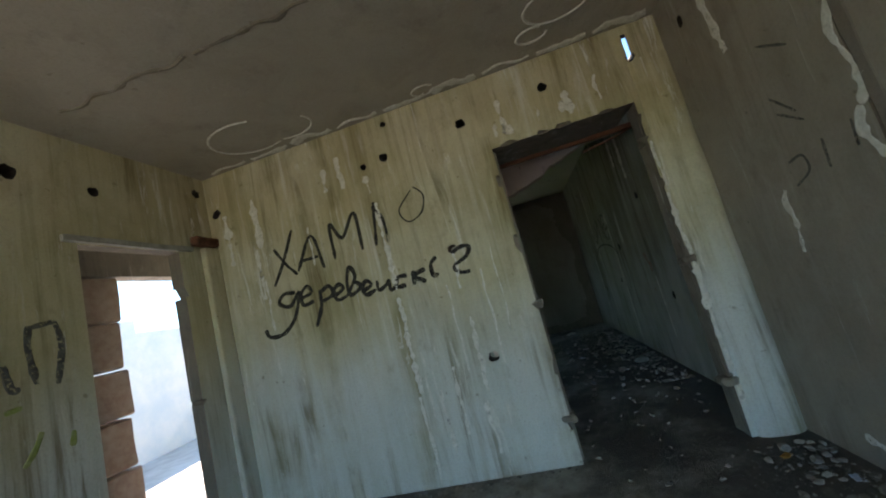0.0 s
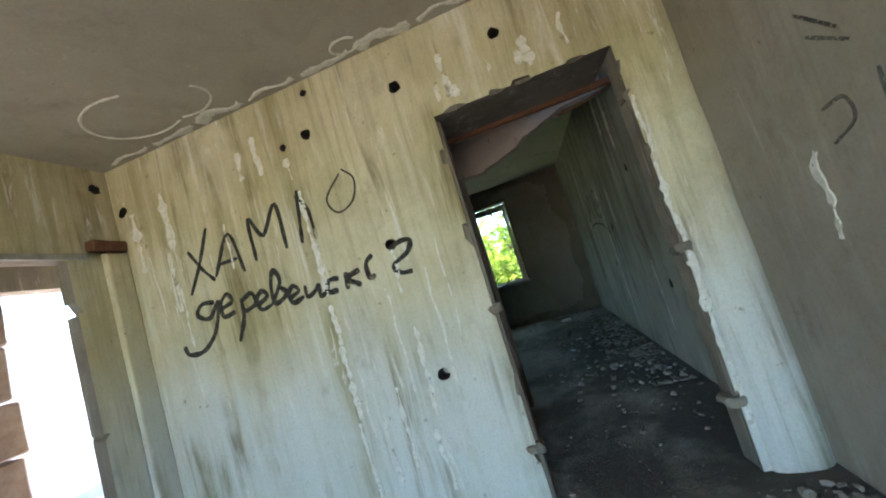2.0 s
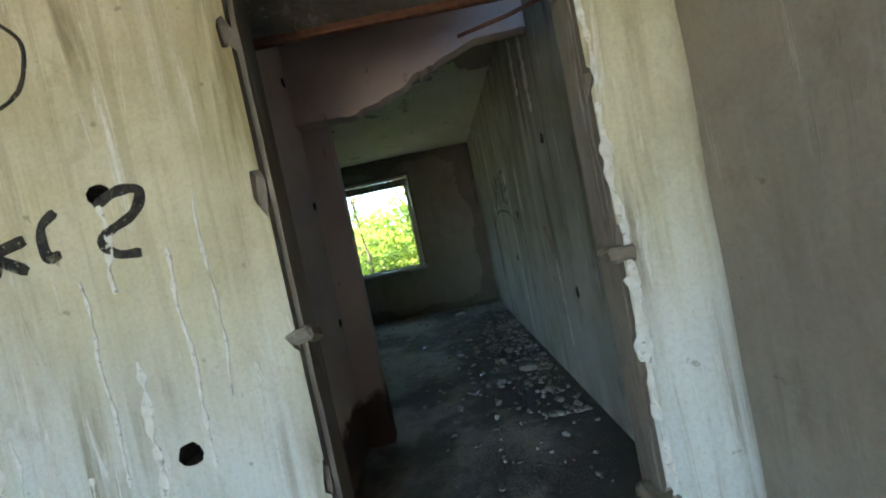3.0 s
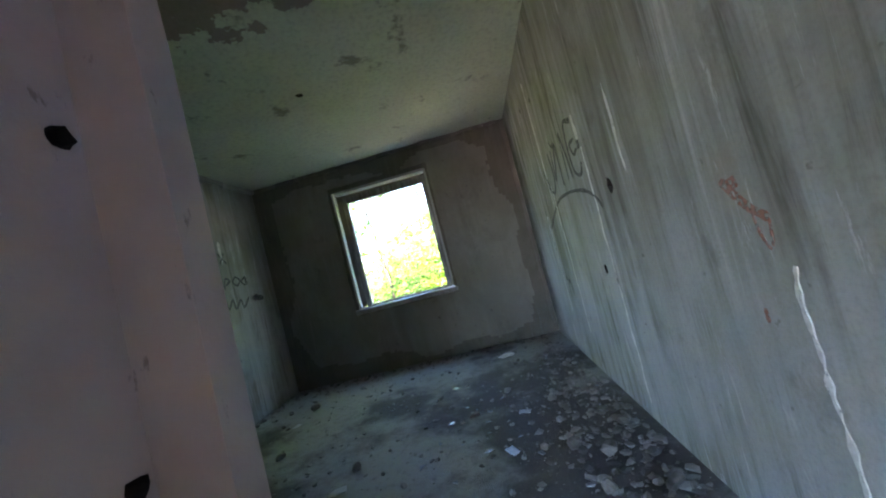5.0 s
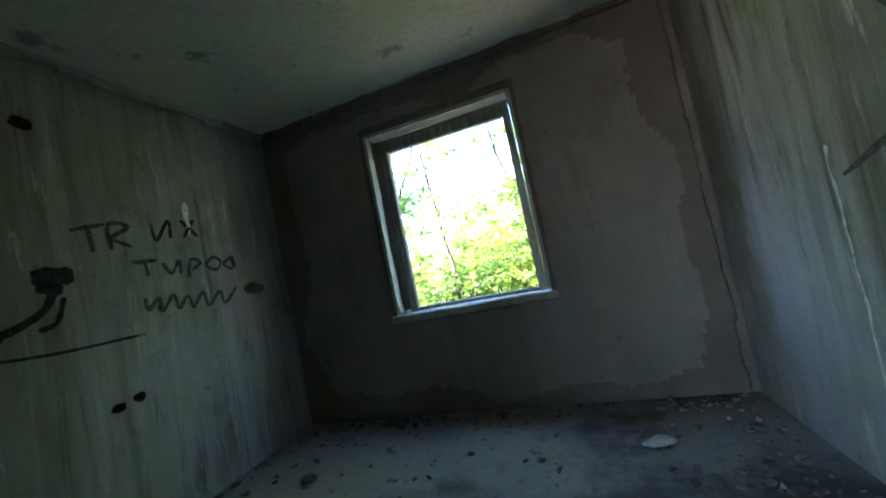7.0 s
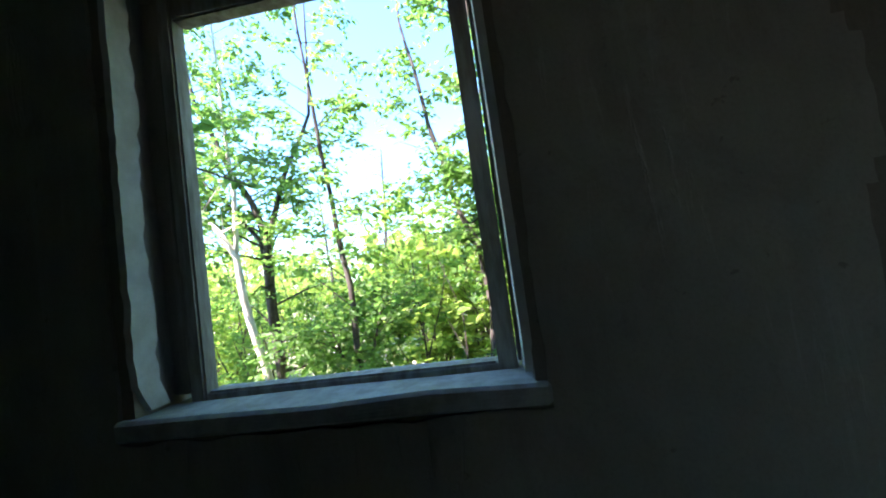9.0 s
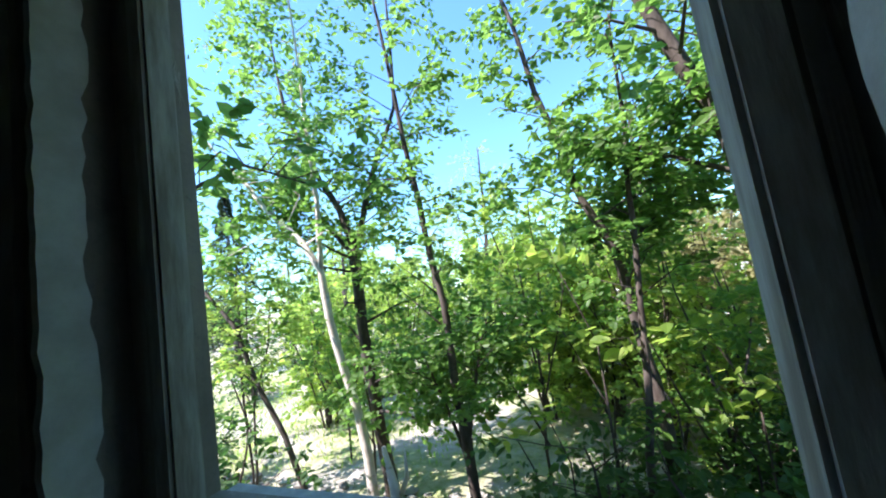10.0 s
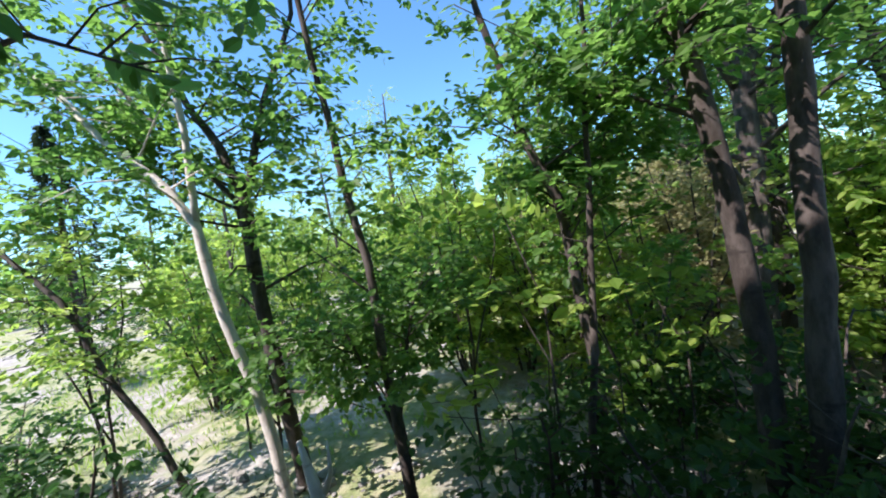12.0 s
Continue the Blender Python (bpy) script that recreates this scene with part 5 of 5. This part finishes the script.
rubble("debris along the left wall", 350, lambda r: (XL2 + 0.03 + abs(r.normal(0, 0.15)), r.uniform(3.8, 7.3)), 0.005, 0.035, 7)
rubble("crumbs on the doorway floor", 120, lambda r: (r.uniform(0.05, 1.15), r.uniform(2.45, 3.6)), 0.005, 0.03, 8)
rubble("stony rubble on the yard ground", 900, lambda r: (r.uniform(-5, -1.2), r.uniform(8.2, 10.2)), 0.02, 0.11, 9).location.z = GZ


def chunk_mesh(seed):
    bm = bmesh.new()
    bmesh.ops.create_icosphere(bm, subdivisions=2, radius=1)
    r = random.Random(seed)
    planes = [Vector((r.gauss(0, 1), r.gauss(0, 1), r.gauss(0, 1))).normalized() for _ in range(7)]
    for v in bm.verts:
        for p in planes:
            d = v.co.dot(p)
            if d > 0.45:
                v.co -= p * (d - 0.45)
        v.co += noise.noise_vector(v.co * 2 + Vector((seed, 0, 0))) * 0.08
    return bm


M_CHUNK = plain("broken_concrete_lumps", (0.17, 0.155, 0.13), (0.28, 0.26, 0.23), 0.9, 30)
lumps = []
for i in range(4):
    ob = part("concrete_lump", chunk_mesh(i), M_CHUNK)
    tagged(ob, "broken grey concrete lump on the dirty floor", "rubble lump", "lumps on the floor")
    lumps.append(ob)
spots = [(0.95, 4.35, 0.09), (1.05, 4.55, 0.07), (0.8, 4.6, 0.06), (0.9, 4.85, 0.08), (0.7, 4.2, 0.05), (1.05, 5.1, 0.06), (0.6, 5.0, 0.05), (1.0, 3.9, 0.07), (0.85, 5.6, 0.05), (0.2, 5.6, 0.05),
         (-0.55, 5.2, 0.06), (-0.4, 4.6, 0.05), (-1.3, 5.6, 0.05), (0.3, 4.4, 0.045), (1.0, 6.2, 0.06), (0.9, 6.6, 0.05), (-1.5, 6.6, 0.06), (-0.1, 6.1, 0.04), (1.05, 2.1, 0.05), (1.1, 1.8, 0.06), (0.95, 1.6, 0.045), (1.1, 1.35, 0.05), (1.0, 2.25, 0.05), (0.75, 4.95, 0.075)]
rr = random.Random(12)
for i, (x, y, s) in enumerate(spots):
    m = pose(x, y, s * 0.32, 0, 0, rr.uniform(0, 360)) @ Matrix.Diagonal((s * 0.85, s * 0.6, s * 0.55, 1))
    if i < 4:
        lumps[i].matrix_basis = m
    else:
        ob = lumps[i % 4].copy()
        scene.collection.objects.link(ob)
        ob.matrix_basis = m
stone = part("flat_stone", chunk_mesh(9), M_LIME)
stone.matrix_basis = pose(0.506, 6.864, 0.02, 0, 4, 20) @ Matrix.Diagonal((0.13, 0.06, 0.035, 1))
tagged(stone, "pale flat stone on the floor near the window", "stone")

rr = random.Random(31)
for i in range(26):
    bm = bmesh.new()
    n = rr.randint(3, 5)
    s = rr.uniform(0.012, 0.035)
    ring = [(math.cos(6.28 * k / n + rr.uniform(-0.4, 0.4)) * s, math.sin(6.28 * k / n + rr.uniform(-0.4, 0.4)) * s * 0.7) for k in range(n)]
    lo = [bm.verts.new((a, b, 0)) for a, b in ring]
    hi = [bm.verts.new((a, b, 0.004)) for a, b in ring]
    bm.faces.new(lo[::-1])
    bm.faces.new(hi)
    for k in range(n):
        bm.faces.new((lo[k], lo[(k + 1) % n], hi[(k + 1) % n], hi[k]))
    ob = part("glass_shard", bm, M_GLASS)
    ob.matrix_basis = pose(rr.gauss(0.25, 0.35), rr.gauss(5.2, 0.6), 0.012, rr.uniform(-25, 25), rr.uniform(-25, 25), rr.uniform(0, 360))
    tagged(ob, "small shiny broken glass shard on the floor", "glass shard", "shards on the floor")


def scrap(name, label, x, y, s, material, seed):
    bm = bmesh.new()
    bmesh.ops.create_grid(bm, x_segments=6, y_segments=6, size=1)
    for v in bm.verts:
        v.co.z = 0.35 * noise.noise(v.co * 1.8 + Vector((seed, 0, 0))) + 0.4
    ext = bmesh.ops.extrude_face_region(bm, geom=list(bm.faces))
    for v in ext["geom"]:
        if isinstance(v, bmesh.types.BMVert):
            v.co.z -= 0.05
    bmesh.ops.recalc_face_normals(bm, faces=list(bm.faces))
    ob = smooth(part(name, bm, material))
    ob.matrix_basis = pose(x, y, 0.0, 0, 0, seed * 40) @ Matrix.Diagonal((s, s * 0.6, s * 0.6, 1))
    return tagged(ob, label, "litter")


M_ORANGE = plain("orange_plastic", (0.6, 0.22, 0.03), (0.5, 0.3, 0.08), 0.5, 20)
M_FOIL = plain("blue_white_plastic", (0.45, 0.55, 0.7), (0.7, 0.75, 0.8), 0.35, 20)
M_WHITE = plain("dirty_white_paper", (0.62, 0.62, 0.6), (0.5, 0.49, 0.46), 0.8, 20)
scrap("wrapper", "crumpled orange wrapper by the pier", 0.98, 2.2, 0.03, M_ORANGE, 1)
scrap("wrapper", "crumpled blue plastic scrap in the rubble", 1.1, 1.95, 0.03, M_FOIL, 2)
scrap("plastic_scrap", "shiny blue-white plastic scrap on the floor", 0.42, 5.05, 0.045, M_FOIL, 3)
scrap("paper_scrap", "small dirty white paper scrap", 0.55, 5.5, 0.04, M_WHITE, 4)
scrap("paper_scrap", "small dirty white paper scrap", -0.6, 5.0, 0.05, M_WHITE, 5)
scrap("paper_scrap", "small dirty white paper scrap", -1.5, 6.2, 0.04, M_WHITE, 6)
